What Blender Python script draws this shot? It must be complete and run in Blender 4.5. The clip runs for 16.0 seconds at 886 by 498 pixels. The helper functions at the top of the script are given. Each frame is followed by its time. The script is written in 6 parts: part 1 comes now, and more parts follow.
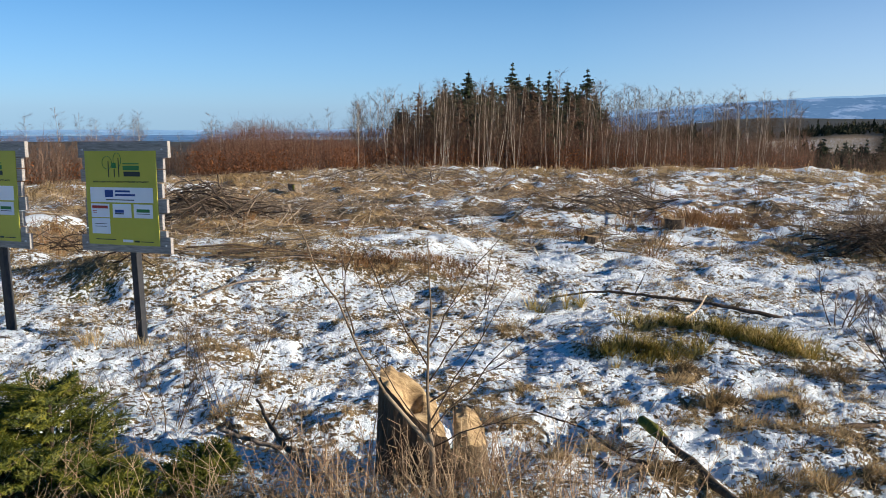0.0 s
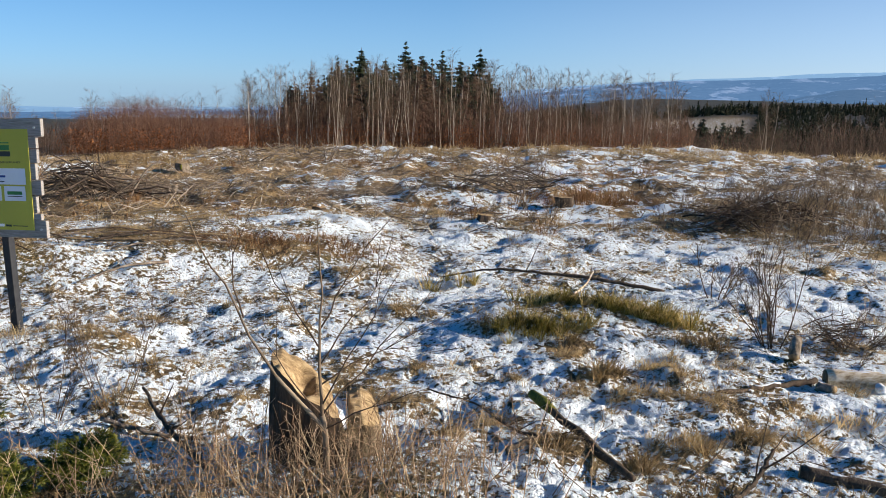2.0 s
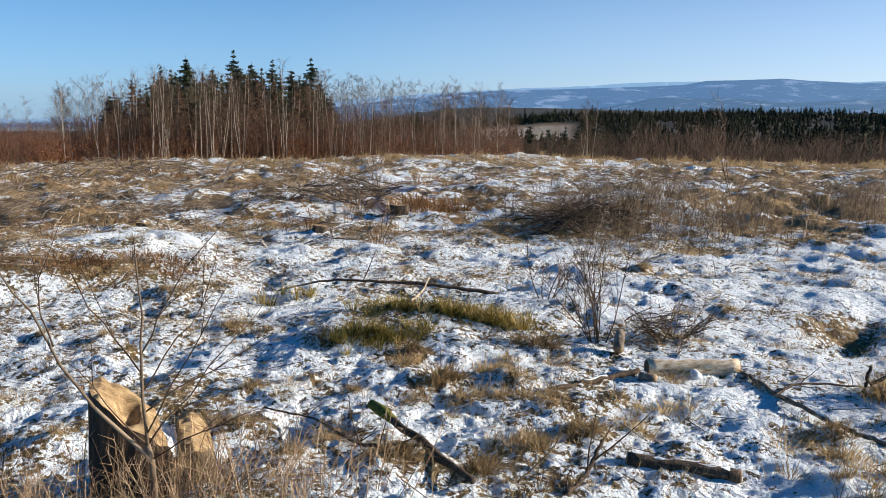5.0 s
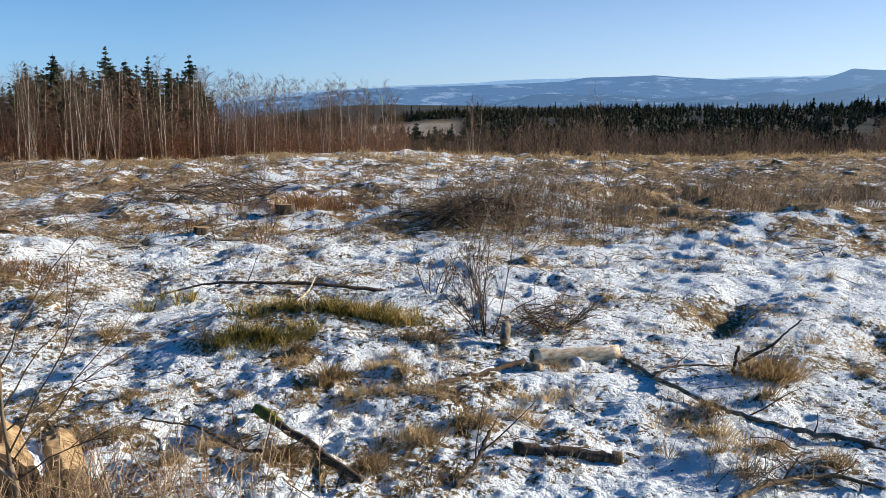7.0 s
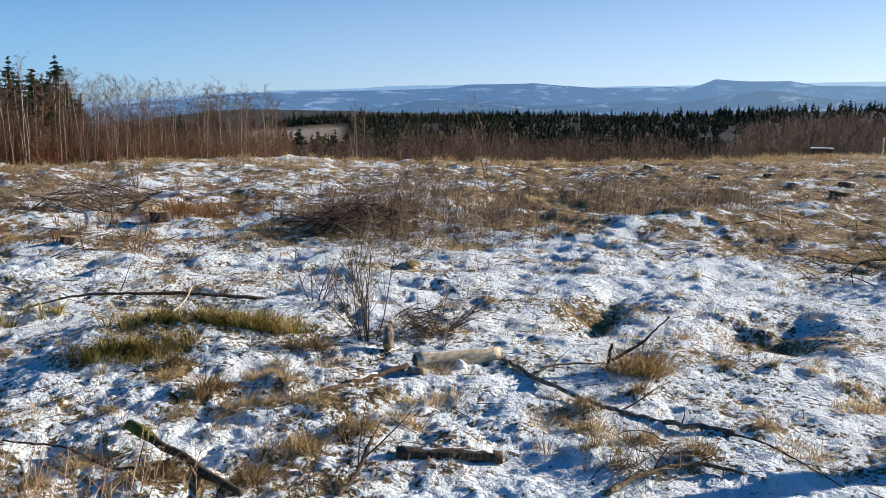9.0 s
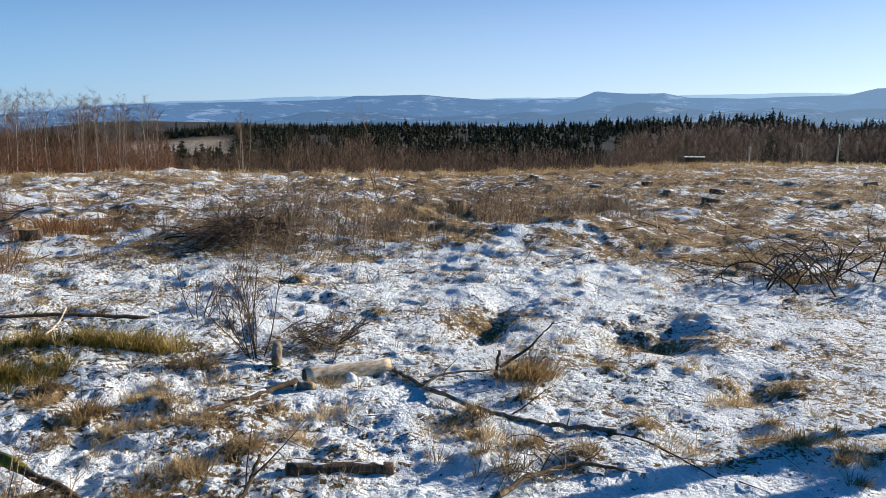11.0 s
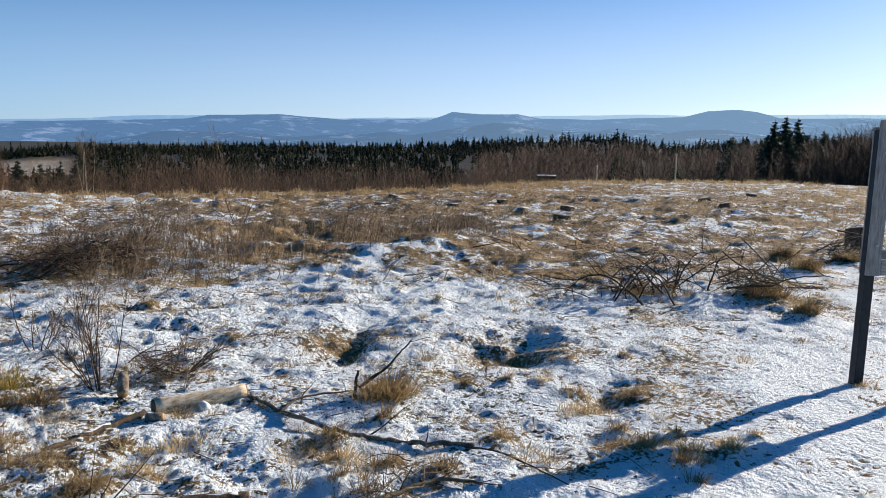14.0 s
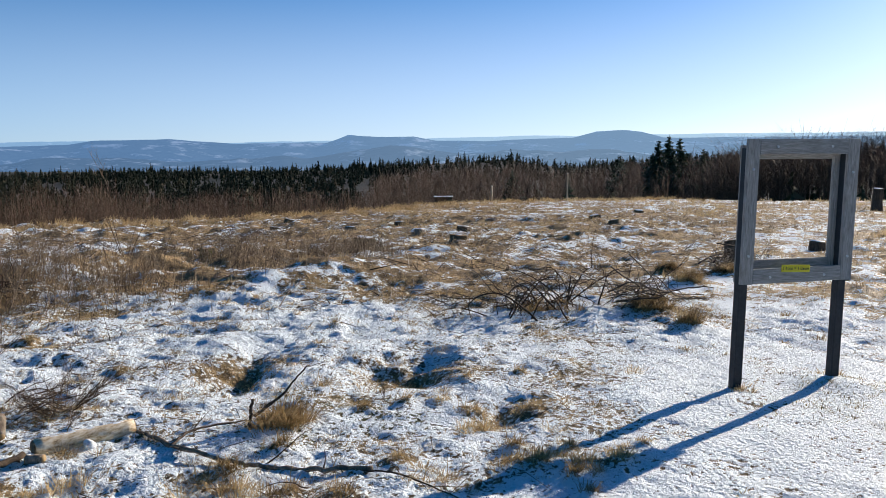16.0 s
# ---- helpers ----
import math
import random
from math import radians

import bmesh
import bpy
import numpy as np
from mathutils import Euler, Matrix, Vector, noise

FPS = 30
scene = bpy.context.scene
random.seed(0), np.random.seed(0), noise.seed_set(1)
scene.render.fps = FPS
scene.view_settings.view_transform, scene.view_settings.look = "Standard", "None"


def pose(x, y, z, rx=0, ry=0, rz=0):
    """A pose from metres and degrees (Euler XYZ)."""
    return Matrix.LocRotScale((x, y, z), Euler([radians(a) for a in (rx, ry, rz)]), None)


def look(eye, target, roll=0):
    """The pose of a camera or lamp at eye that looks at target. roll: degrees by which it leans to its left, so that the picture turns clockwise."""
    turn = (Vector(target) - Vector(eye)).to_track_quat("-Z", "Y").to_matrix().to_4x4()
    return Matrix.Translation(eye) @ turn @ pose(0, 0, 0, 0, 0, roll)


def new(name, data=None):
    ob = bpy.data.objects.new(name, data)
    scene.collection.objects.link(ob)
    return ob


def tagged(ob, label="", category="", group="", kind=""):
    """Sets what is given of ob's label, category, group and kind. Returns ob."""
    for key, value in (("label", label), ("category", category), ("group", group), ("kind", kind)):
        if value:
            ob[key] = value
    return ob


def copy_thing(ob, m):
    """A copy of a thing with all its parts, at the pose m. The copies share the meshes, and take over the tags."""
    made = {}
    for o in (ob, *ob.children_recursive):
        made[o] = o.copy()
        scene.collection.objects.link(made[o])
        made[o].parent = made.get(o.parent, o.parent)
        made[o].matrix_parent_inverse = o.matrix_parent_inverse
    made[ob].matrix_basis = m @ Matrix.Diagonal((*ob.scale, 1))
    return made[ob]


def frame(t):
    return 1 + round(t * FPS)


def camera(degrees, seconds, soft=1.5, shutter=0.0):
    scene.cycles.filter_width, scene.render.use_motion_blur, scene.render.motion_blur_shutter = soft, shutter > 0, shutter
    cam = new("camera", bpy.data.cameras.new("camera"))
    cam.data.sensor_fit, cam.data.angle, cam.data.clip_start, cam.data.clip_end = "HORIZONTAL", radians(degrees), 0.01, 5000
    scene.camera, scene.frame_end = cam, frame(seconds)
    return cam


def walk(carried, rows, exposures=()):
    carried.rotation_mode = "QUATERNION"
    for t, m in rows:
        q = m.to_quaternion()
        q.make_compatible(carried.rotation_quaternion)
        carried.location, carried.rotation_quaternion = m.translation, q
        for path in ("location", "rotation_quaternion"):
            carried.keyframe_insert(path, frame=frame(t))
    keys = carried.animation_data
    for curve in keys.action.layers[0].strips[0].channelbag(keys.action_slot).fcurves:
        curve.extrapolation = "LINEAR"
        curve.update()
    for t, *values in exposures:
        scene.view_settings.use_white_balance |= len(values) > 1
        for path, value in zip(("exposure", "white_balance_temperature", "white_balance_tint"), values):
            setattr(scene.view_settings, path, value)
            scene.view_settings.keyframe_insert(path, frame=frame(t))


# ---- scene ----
# Winter clearing on a hilltop: snow-dusted felled forest, signs, copse, wooded valley, far hills.
cam = camera(56.98, 16.0, soft=0.55)
EYE = 1.65


def view(x, y, z, yaw, pitch, roll):
    return pose(x, y, EYE + z, 90 + pitch, 0, yaw) @ pose(0, 0, 0, 0, 0, roll)


PATH = [
    (0, view(-0.000, 0.000, 0.002, 0.22, -9.61, 0.39)),
    (0.5, view(0.005, -0.005, 0.006, -1.67, -9.60, 0.68)),
    (1, view(0.016, -0.002, 0.004, -3.50, -10.06, 0.89)),
    (1.5, view(0.023, -0.008, 0.008, -5.58, -10.64, 0.89)),
    (2, view(0.021, -0.004, 0.007, -7.19, -10.98, 0.95)),
    (2.5, view(0.026, -0.000, 0.008, -9.39, -10.71, 0.71)),
    (3, view(0.026, -0.011, 0.011, -11.10, -10.23, 0.76)),
    (3.5, view(0.033, -0.014, 0.014, -13.13, -10.22, 0.78)),
    (4, view(0.037, -0.004, 0.013, -15.02, -10.14, 0.81)),
    (6.5, view(0.100, 0.035, -0.008, -24.29, -10.40, 0.31)),
    (7, view(0.103, 0.025, -0.004, -26.37, -10.31, 0.30)),
    (7.5, view(0.109, 0.027, -0.008, -28.20, -10.20, 0.27)),
    (8, view(0.113, 0.022, -0.007, -29.77, -10.08, 0.51)),
    (8.5, view(0.119, 0.012, -0.006, -32.38, -9.92, 0.75)),
    (9, view(0.122, 0.004, -0.004, -34.50, -9.84, 0.84)),
    (11.5, view(0.134, -0.032, 0.003, -43.71, -8.58, 0.64)),
    (12, view(0.135, -0.034, 0.002, -45.25, -8.16, 0.59)),
    (12.5, view(0.139, -0.039, 0.003, -47.59, -7.92, 0.90)),
    (13, view(0.145, -0.036, 0.001, -49.44, -7.93, 0.93)),
    (13.5, view(0.150, -0.039, 0.003, -50.38, -7.84, 0.77)),
    (14, view(0.152, -0.058, 0.004, -51.95, -7.47, 0.83)),
    (14.5, view(0.151, -0.066, 0.006, -54.00, -7.04, 1.08)),
    (15, view(0.146, -0.081, 0.007, -55.53, -6.42, 1.00)),
    (15.5, view(0.143, -0.099, 0.008, -56.75, -6.02, 0.46)),
    (16, view(0.150, -0.110, 0.007, -59.02, -5.88, -0.07)),
]
walk(cam, PATH, [(0.0, 0.74, 6580, 13), (7.5, 0.76, 6580, 13.5), (16.0, 0.67, 6640, 13.5)])

# ---- world and light ----
SUN_AZ, SUN_EL = 104.5, 17.0
world = bpy.data.worlds.new("world")
scene.world = world
world.use_nodes = True
wt = world.node_tree
sky = wt.nodes.new("ShaderNodeTexSky")
sky.sky_type = "NISHITA"
sky.sun_disc = False
sky.sun_elevation, sky.sun_rotation = radians(SUN_EL), radians(SUN_AZ)
sky.altitude, sky.air_density, sky.dust_density, sky.ozone_density = 800, 0.62, 0.72, 5.6
tone = wt.nodes.new("ShaderNodeHueSaturation")
tone.inputs["Hue"].default_value, tone.inputs["Saturation"].default_value = 0.491, 1.23
wt.links.new(sky.outputs[0], tone.inputs["Color"])
# winter haze low over the horizon, whiter towards the sun
toward = wt.nodes.new("ShaderNodeTexCoord").outputs["Generated"]
split = wt.nodes.new("ShaderNodeSeparateXYZ")
wt.links.new(toward, split.inputs[0])
veil = wt.nodes.new("ShaderNodeMapRange")
veil.interpolation_type = "SMOOTHERSTEP"
for i, v in enumerate((-0.03, 0.33, 0.48, 0.0)):
    veil.inputs[i + 1].default_value = v
wt.links.new(split.outputs[2], veil.inputs[0])
sunward = wt.nodes.new("ShaderNodeVectorMath")
sunward.operation = "DOT_PRODUCT"
sunward.inputs[1].default_value = (math.sin(radians(SUN_AZ)), math.cos(radians(SUN_AZ)), 0)
wt.links.new(toward, sunward.inputs[0])
glow = wt.nodes.new("ShaderNodeMapRange")
glow.inputs[1].default_value, glow.inputs[2].default_value = -0.12, 1.0
wt.links.new(sunward.outputs["Value"], glow.inputs[0])
haze, air = wt.nodes.new("ShaderNodeMix"), wt.nodes.new("ShaderNodeMix")
haze.data_type = air.data_type = "RGBA"
haze.inputs[6].default_value, haze.inputs[7].default_value = (3.5, 5.2, 7.0, 1), (9.2, 8.9, 8.3, 1)
wt.links.new(glow.outputs[0], haze.inputs[0])
wt.links.new(veil.outputs[0], air.inputs[0])
wt.links.new(tone.outputs[0], air.inputs[6])
wt.links.new(haze.outputs[2], air.inputs[7])
wt.links.new(air.outputs[2], wt.nodes["Background"].inputs[0])
wt.nodes["Background"].inputs[1].default_value = 0.083
sun_data = bpy.data.lights.new("sun", "SUN")
sun_data.energy, sun_data.angle, sun_data.color = 5.0, radians(0.5), (1.0, 0.905, 0.755)
sun = new("sun", sun_data)
sun.matrix_basis = look((0, 0, 0), (-math.sin(radians(SUN_AZ)), -math.cos(radians(SUN_AZ)), -math.tan(radians(SUN_EL))))

# ---- materials ----


class Mat:
    """A procedural material under construction."""

    def __init__(self, name, rough=0.8, spec=0.3):
        self.m = bpy.data.materials.new(name)
        self.m.use_nodes = True
        self.t = self.m.node_tree
        self.b = self.t.nodes["Principled BSDF"]
        self.b.inputs["Roughness"].default_value = rough
        self.b.inputs["Specular IOR Level"].default_value = spec
        self.co = self.t.nodes.new("ShaderNodeTexCoord").outputs["Object"]

    def node(self, kind, **kw):
        n = self.t.nodes.new(kind)
        for k, v in kw.items():
            n.inputs[k].default_value = v
        return n

    def link(self, a, b):
        self.t.links.new(a, b)

    def noise(self, scale, detail=4, rough=0.6, stretch=None, dist=0.0):
        n = self.node("ShaderNodeTexNoise", Scale=scale, Detail=detail, Roughness=rough, Distortion=dist)
        src = self.co
        if stretch:
            mp = self.node("ShaderNodeMapping")
            mp.inputs["Scale"].default_value = stretch
            self.link(src, mp.inputs[0])
            src = mp.outputs[0]
        self.link(src, n.inputs["Vector"])
        return n.outputs["Fac"]

    def attr(self, name):
        n = self.t.nodes.new("ShaderNodeAttribute")
        n.attribute_name = name
        return n.outputs["Fac"]

    def math(self, op, a, b=0.0, c=0.0):
        n = self.t.nodes.new("ShaderNodeMath")
        n.operation = op
        for i, v in enumerate((a, b, c)):
            if isinstance(v, (int, float)):
                n.inputs[i].default_value = v
            else:
                self.link(v, n.inputs[i])
        return n.outputs[0]

    def ramp(self, fac, stops):
        n = self.t.nodes.new("ShaderNodeValToRGB")
        e = n.color_ramp.elements
        while len(e) < len(stops):
            e.new(0.5)
        for i, (p, c) in enumerate(stops):
            e[i].position = p
            e[i].color = (*c, 1) if len(c) == 3 else c
        self.link(fac, n.inputs[0])
        return n.outputs["Color"]

    def step(self, fac, lo, hi):
        n = self.node("ShaderNodeMapRange")
        n.interpolation_type = "SMOOTHSTEP"
        n.inputs["From Min"].default_value, n.inputs["From Max"].default_value = lo, hi
        self.link(fac, n.inputs["Value"])
        return n.outputs["Result"]

    def mix(self, fac, a, b, how="MIX"):
        n = self.t.nodes.new("ShaderNodeMix")
        n.data_type, n.blend_type = "RGBA", how
        for i, v in ((0, fac), (6, a), (7, b)):
            if isinstance(v, tuple):
                n.inputs[i].default_value = (*v, 1)
            elif isinstance(v, (int, float)):
                n.inputs[i].default_value = v
            else:
                self.link(v, n.inputs[i])
        return n.outputs[2]

    def color(self, c):
        if isinstance(c, tuple):
            self.b.inputs["Base Color"].default_value = (*c, 1)
        else:
            self.link(c, self.b.inputs["Base Color"])
        return self

    def bump(self, h, strength=0.5, dist=0.01):
        n = self.node("ShaderNodeBump", Strength=strength, Distance=dist)
        self.link(h, n.inputs["Height"])
        self.link(n.outputs[0], self.b.inputs["Normal"])
        return self


def speckled(name, stops, scale=20, rough=0.85, stretch=None, bump=0.4, dist=0.01, detail=5, spec=0.25):
    k = Mat(name, rough, spec)
    n = k.noise(scale, detail, 0.65, stretch)
    k.color(k.ramp(n, stops))
    if bump:
        k.bump(n, bump, dist)
    return k.m


def toned(name, stops, rough=0.8, spec=0.2, trans=0.0):
    """Colour by each piece's own tone, with a little grain."""
    k = Mat(name, rough, spec)
    n = k.noise(40, 2)
    f = k.math("ADD", k.attr("tone"), k.math("MULTIPLY", k.math("SUBTRACT", n, 0.5), 0.25))
    c = k.ramp(f, stops)
    k.color(c)
    if trans:
        tr = k.node("ShaderNodeBsdfTranslucent")
        k.link(c, tr.inputs[0])
        mx = k.node("ShaderNodeMixShader", Fac=trans)
        k.link(k.b.outputs[0], mx.inputs[1])
        k.link(tr.outputs[0], mx.inputs[2])
        k.link(mx.outputs[0], k.t.nodes["Material Output"].inputs[0])
    return k.m


def ground_material():
    k = Mat("ground_snow_and_dead_grass", 0.75, 0.25)
    big, mid, fine, grit = k.noise(0.5, 3), k.noise(6, 5, 0.65), k.noise(30, 3, 0.62), k.noise(140, 2)
    soil = k.ramp(mid, [(0.3, (0.026, 0.019, 0.009)), (0.5, (0.15, 0.102, 0.048)), (0.72, (0.42, 0.30, 0.15))])
    soil = k.mix(k.step(big, 0.52, 0.68), soil, k.ramp(fine, [(0.3, (0.030, 0.036, 0.010)), (0.7, (0.12, 0.115, 0.035))]))
    soil = k.mix(k.step(fine, 0.48, 0.62), soil, (0.40, 0.275, 0.13))
    straw = k.ramp(mid, [(0.35, (0.07, 0.042, 0.019)), (0.5, (0.25, 0.16, 0.072)), (0.65, (0.46, 0.32, 0.155))])
    soil = k.mix(k.attr("near"), straw, soil)
    far = k.attr("far")
    woods = k.ramp(k.noise(0.012, 6, 0.7), [(0.40, (0.020, 0.024, 0.014)), (0.56, (0.050, 0.045, 0.028)), (0.63, (0.075, 0.062, 0.042)), (0.75, (0.13, 0.115, 0.09))])
    soil = k.mix(far, soil, woods)
    near = k.attr("near")
    lay = k.math("ADD", k.attr("snow"), k.math("MULTIPLY", k.math("SUBTRACT", mid, 0.5), 1.3))
    rough = k.math("MULTIPLY", k.math("SUBTRACT", k.noise(3.2, 6, 0.75), 0.5), k.math("SUBTRACT", 1.0, near))
    lay = k.math("ADD", lay, k.math("MULTIPLY", rough, 3.0))
    flecks = k.math("MULTIPLY", k.math("SUBTRACT", k.noise(11, 4, 0.7), 0.5), k.math("SUBTRACT", 1.0, near))
    lay = k.math("ADD", lay, k.math("MULTIPLY", flecks, 2.2))
    lay = k.math("ADD", lay, k.math("MULTIPLY", k.math("MULTIPLY", near, k.math("SUBTRACT", k.noise(17, 4, 0.7), 0.5)), 2.2))
    lay = k.math("ADD", lay, k.math("MULTIPLY", k.math("MULTIPLY", near, k.math("SUBTRACT", fine, 0.5)), 2.5))
    lay = k.math("ADD", lay, k.math("MULTIPLY", k.math("MULTIPLY", near, k.math("SUBTRACT", grit, 0.5)), 0.9))
    cover = k.step(lay, 0.42, 0.47)
    snow = k.mix(k.step(grit, 0.35, 0.65), (0.715, 0.785, 0.82), (0.79, 0.855, 0.885))
    k.color(k.mix(cover, soil, snow))
    rel = k.math("ADD", k.math("MULTIPLY", fine, 0.8), k.math("MULTIPLY", cover, 0.25))
    k.bump(k.math("ADD", rel, k.math("MULTIPLY", grit, 0.18)), 1.0, 0.045)
    return k.m


GROUND = ground_material()
SNOW = speckled("snow", [(0.3, (0.74, 0.785, 0.81)), (0.7, (0.82, 0.86, 0.88))], 60, 0.6, None, 0.6, 0.01)
GRASS = toned("dead_grass", [(0.0, (0.06, 0.038, 0.016)), (0.4, (0.33, 0.22, 0.098)), (1.0, (0.72, 0.54, 0.29))], 0.7, 0.25, 0.45)
FROST = toned("snow_laden_dead_grass", [(0.0, (0.12, 0.075, 0.03)), (0.3, (0.36, 0.25, 0.12)), (0.48, (0.52, 0.41, 0.24)), (0.56, (0.73, 0.78, 0.80)), (1.0, (0.81, 0.855, 0.875))], 0.7, 0.2, 0.3)
REDGRASS = toned("rusty_dead_grass", [(0.0, (0.09, 0.04, 0.018)), (0.5, (0.28, 0.145, 0.062)), (1.0, (0.46, 0.29, 0.145))], 0.75, 0.2, 0.25)
GREENGRASS = toned("green_rush", [(0.0, (0.05, 0.048, 0.008)), (0.5, (0.36, 0.275, 0.05)), (1.0, (0.74, 0.55, 0.22))], 0.6, 0.3, 0.3)
TWIG = toned("bare_twigs", [(0.0, (0.028, 0.018, 0.012)), (0.5, (0.115, 0.078, 0.050)), (1.0, (0.36, 0.28, 0.19))])
THICKET = toned("brown_thicket", [(0.0, (0.045, 0.028, 0.020)), (0.5, (0.14, 0.088, 0.060)), (1.0, (0.27, 0.195, 0.145))])
WEED = toned("dead_weed_stalks", [(0.0, (0.09, 0.05, 0.03)), (0.5, (0.30, 0.195, 0.115)), (1.0, (0.58, 0.44, 0.28))], 0.75, 0.2, 0.2)
SLASH = toned("weathered_slash", [(0.0, (0.05, 0.036, 0.026)), (0.5, (0.18, 0.138, 0.10)), (1.0, (0.48, 0.41, 0.33))])
REDTHICKET = toned("reddish_thicket", [(0.0, (0.045, 0.024, 0.016)), (0.5, (0.13, 0.066, 0.042)), (1.0, (0.26, 0.155, 0.10))])
LEAF = toned("rusty_beech_leaves", [(0.0, (0.09, 0.034, 0.014)), (0.5, (0.20, 0.075, 0.028)), (1.0, (0.33, 0.14, 0.05))], 0.7, 0.2, 0.35)
BROWNNEEDLE = toned("browned_spruce_needles", [(0.0, (0.045, 0.027, 0.018)), (0.5, (0.115, 0.068, 0.042)), (1.0, (0.21, 0.135, 0.085))], 0.7, 0.2, 0.1)
NEEDLE = toned("spruce_needles", [(0.0, (0.010, 0.016, 0.008)), (0.5, (0.026, 0.038, 0.015)), (1.0, (0.060, 0.075, 0.025))], 0.6, 0.3, 0.1)
FRESHNEEDLE = toned("young_spruce_needles", [(0.0, (0.012, 0.022, 0.005)), (0.5, (0.075, 0.10, 0.012)), (1.0, (0.28, 0.26, 0.03))], 0.5, 0.4, 0.35)
FOREST = toned("far_spruce_needles", [(0.0, (0.014, 0.020, 0.012)), (0.5, (0.036, 0.043, 0.023)), (1.0, (0.12, 0.088, 0.05))], 0.8, 0.1)


def birch_material():
    k = Mat("birch_bark", 0.7, 0.3)
    n, b = k.noise(5, 4, 0.6, (3, 3, 0.6)), k.noise(9, 3, 0.7, (1, 1, 3))
    c = k.ramp(n, [(0.3, (0.20, 0.155, 0.115)), (0.6, (0.44, 0.385, 0.31))])
    c = k.mix(k.step(b, 0.56, 0.66), c, (0.05, 0.04, 0.034))
    return k.color(c).bump(b, 0.4, 0.01).m


BIRCH = birch_material()
BARK = speckled("dark_bark", [(0.3, (0.03, 0.022, 0.016)), (0.55, (0.095, 0.068, 0.047)), (0.8, (0.20, 0.155, 0.115))], 14, 0.9, (3, 3, 0.6), 0.9, 0.02)
PALEBARK = speckled("spruce_log_bark", [(0.33, (0.22, 0.14, 0.07)), (0.45, (0.52, 0.40, 0.25)), (0.65, (0.76, 0.68, 0.54))], 14, 0.85, (1, 3, 3), 0.5, 0.01)
CUTWOOD = speckled("cut_wood", [(0.3, (0.20, 0.13, 0.065)), (0.6, (0.42, 0.29, 0.15)), (0.8, (0.52, 0.38, 0.21))], 16, 0.8, (1, 1, 1), 0.5, 0.01)
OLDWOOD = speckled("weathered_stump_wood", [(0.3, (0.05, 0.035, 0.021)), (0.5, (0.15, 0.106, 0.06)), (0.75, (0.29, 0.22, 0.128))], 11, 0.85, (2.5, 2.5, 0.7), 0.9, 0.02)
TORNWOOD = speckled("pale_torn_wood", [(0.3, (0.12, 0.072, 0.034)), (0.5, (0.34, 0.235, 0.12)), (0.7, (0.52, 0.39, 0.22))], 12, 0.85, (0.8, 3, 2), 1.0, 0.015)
# darker stump wood, its colour holding the shade of the sunless side
DARKWOOD = speckled("shaded_stump_wood", [(0.3, (0.04, 0.028, 0.019)), (0.7, (0.13, 0.088, 0.055))], 7, 0.85, (2.5, 2.5, 0.7), 0.9, 0.02)
MOSS = speckled("moss", [(0.3, (0.06, 0.07, 0.010)), (0.7, (0.26, 0.25, 0.035))], 60, 0.95, None, 1.0, 0.02)
PLANK = speckled("weathered_grey_plank", [(0.3, (0.17, 0.155, 0.14)), (0.55, (0.30, 0.28, 0.26)), (0.75, (0.42, 0.395, 0.365))], 9, 0.8, (1.2, 12, 12), 0.4, 0.004)
STEEL = speckled("dark_coated_steel", [(0.3, (0.016, 0.017, 0.020)), (0.7, (0.032, 0.033, 0.037))], 30, 0.6, None, 0.1, 0.002, spec=0.3)
ZINC = speckled("zinc_screw", [(0.3, (0.35, 0.35, 0.36)), (0.7, (0.6, 0.6, 0.61))], 50, 0.35, None, 0)

# ---- geometry tools ----
rng = np.random.default_rng(7)


def lattice(ix, iy, seed):
    h = (ix.astype(np.int64) * 374761393 + iy.astype(np.int64) * 668265263 + seed * 974634777) & 0xFFFFFFFF
    h = ((h ^ (h >> 13)) * 1274126177) & 0xFFFFFFFF
    return ((h ^ (h >> 16)) & 0xFFFF) / 65535.0


def vnoise(x, y, seed=0):
    ix, iy = np.floor(x), np.floor(y)
    fx, fy = x - ix, y - iy
    ux, uy = fx * fx * (3 - 2 * fx), fy * fy * (3 - 2 * fy)
    a, b = lattice(ix, iy, seed), lattice(ix + 1, iy, seed)
    c, d = lattice(ix, iy + 1, seed), lattice(ix + 1, iy + 1, seed)
    return (a + (b - a) * ux) * (1 - uy) + (c + (d - c) * ux) * uy - 0.5


def fbm(x, y, scale, octaves=4, seed=0, gain=0.5):
    x, y = np.asarray(x, float), np.asarray(y, float)
    out, amp, f = 0.0, 1.0, 1.0 / scale
    for o in range(octaves):
        out = out + amp * vnoise(x * f * 0.8 - y * f * 0.6 + 17 * o, x * f * 0.6 + y * f * 0.8 - 9 * o, seed + o)
        amp, f = amp * gain, f * 2.03
    return out


def smooth(lo, hi, v):
    t = np.clip((v - lo) / (hi - lo), 0, 1)
    return t * t * (3 - 2 * t)


def azimuth(x, y):
    return np.degrees(np.arctan2(x, y))


def crest(az):
    """How far off the edge of the plateau lies, by compass direction."""
    return np.interp(az, [-180, -60, -27, -4, 12, 30, 54, 60, 67, 75, 85, 110, 180], [30, 22, 23, 31, 34, 37, 41, 50, 61, 70, 105, 105, 30])


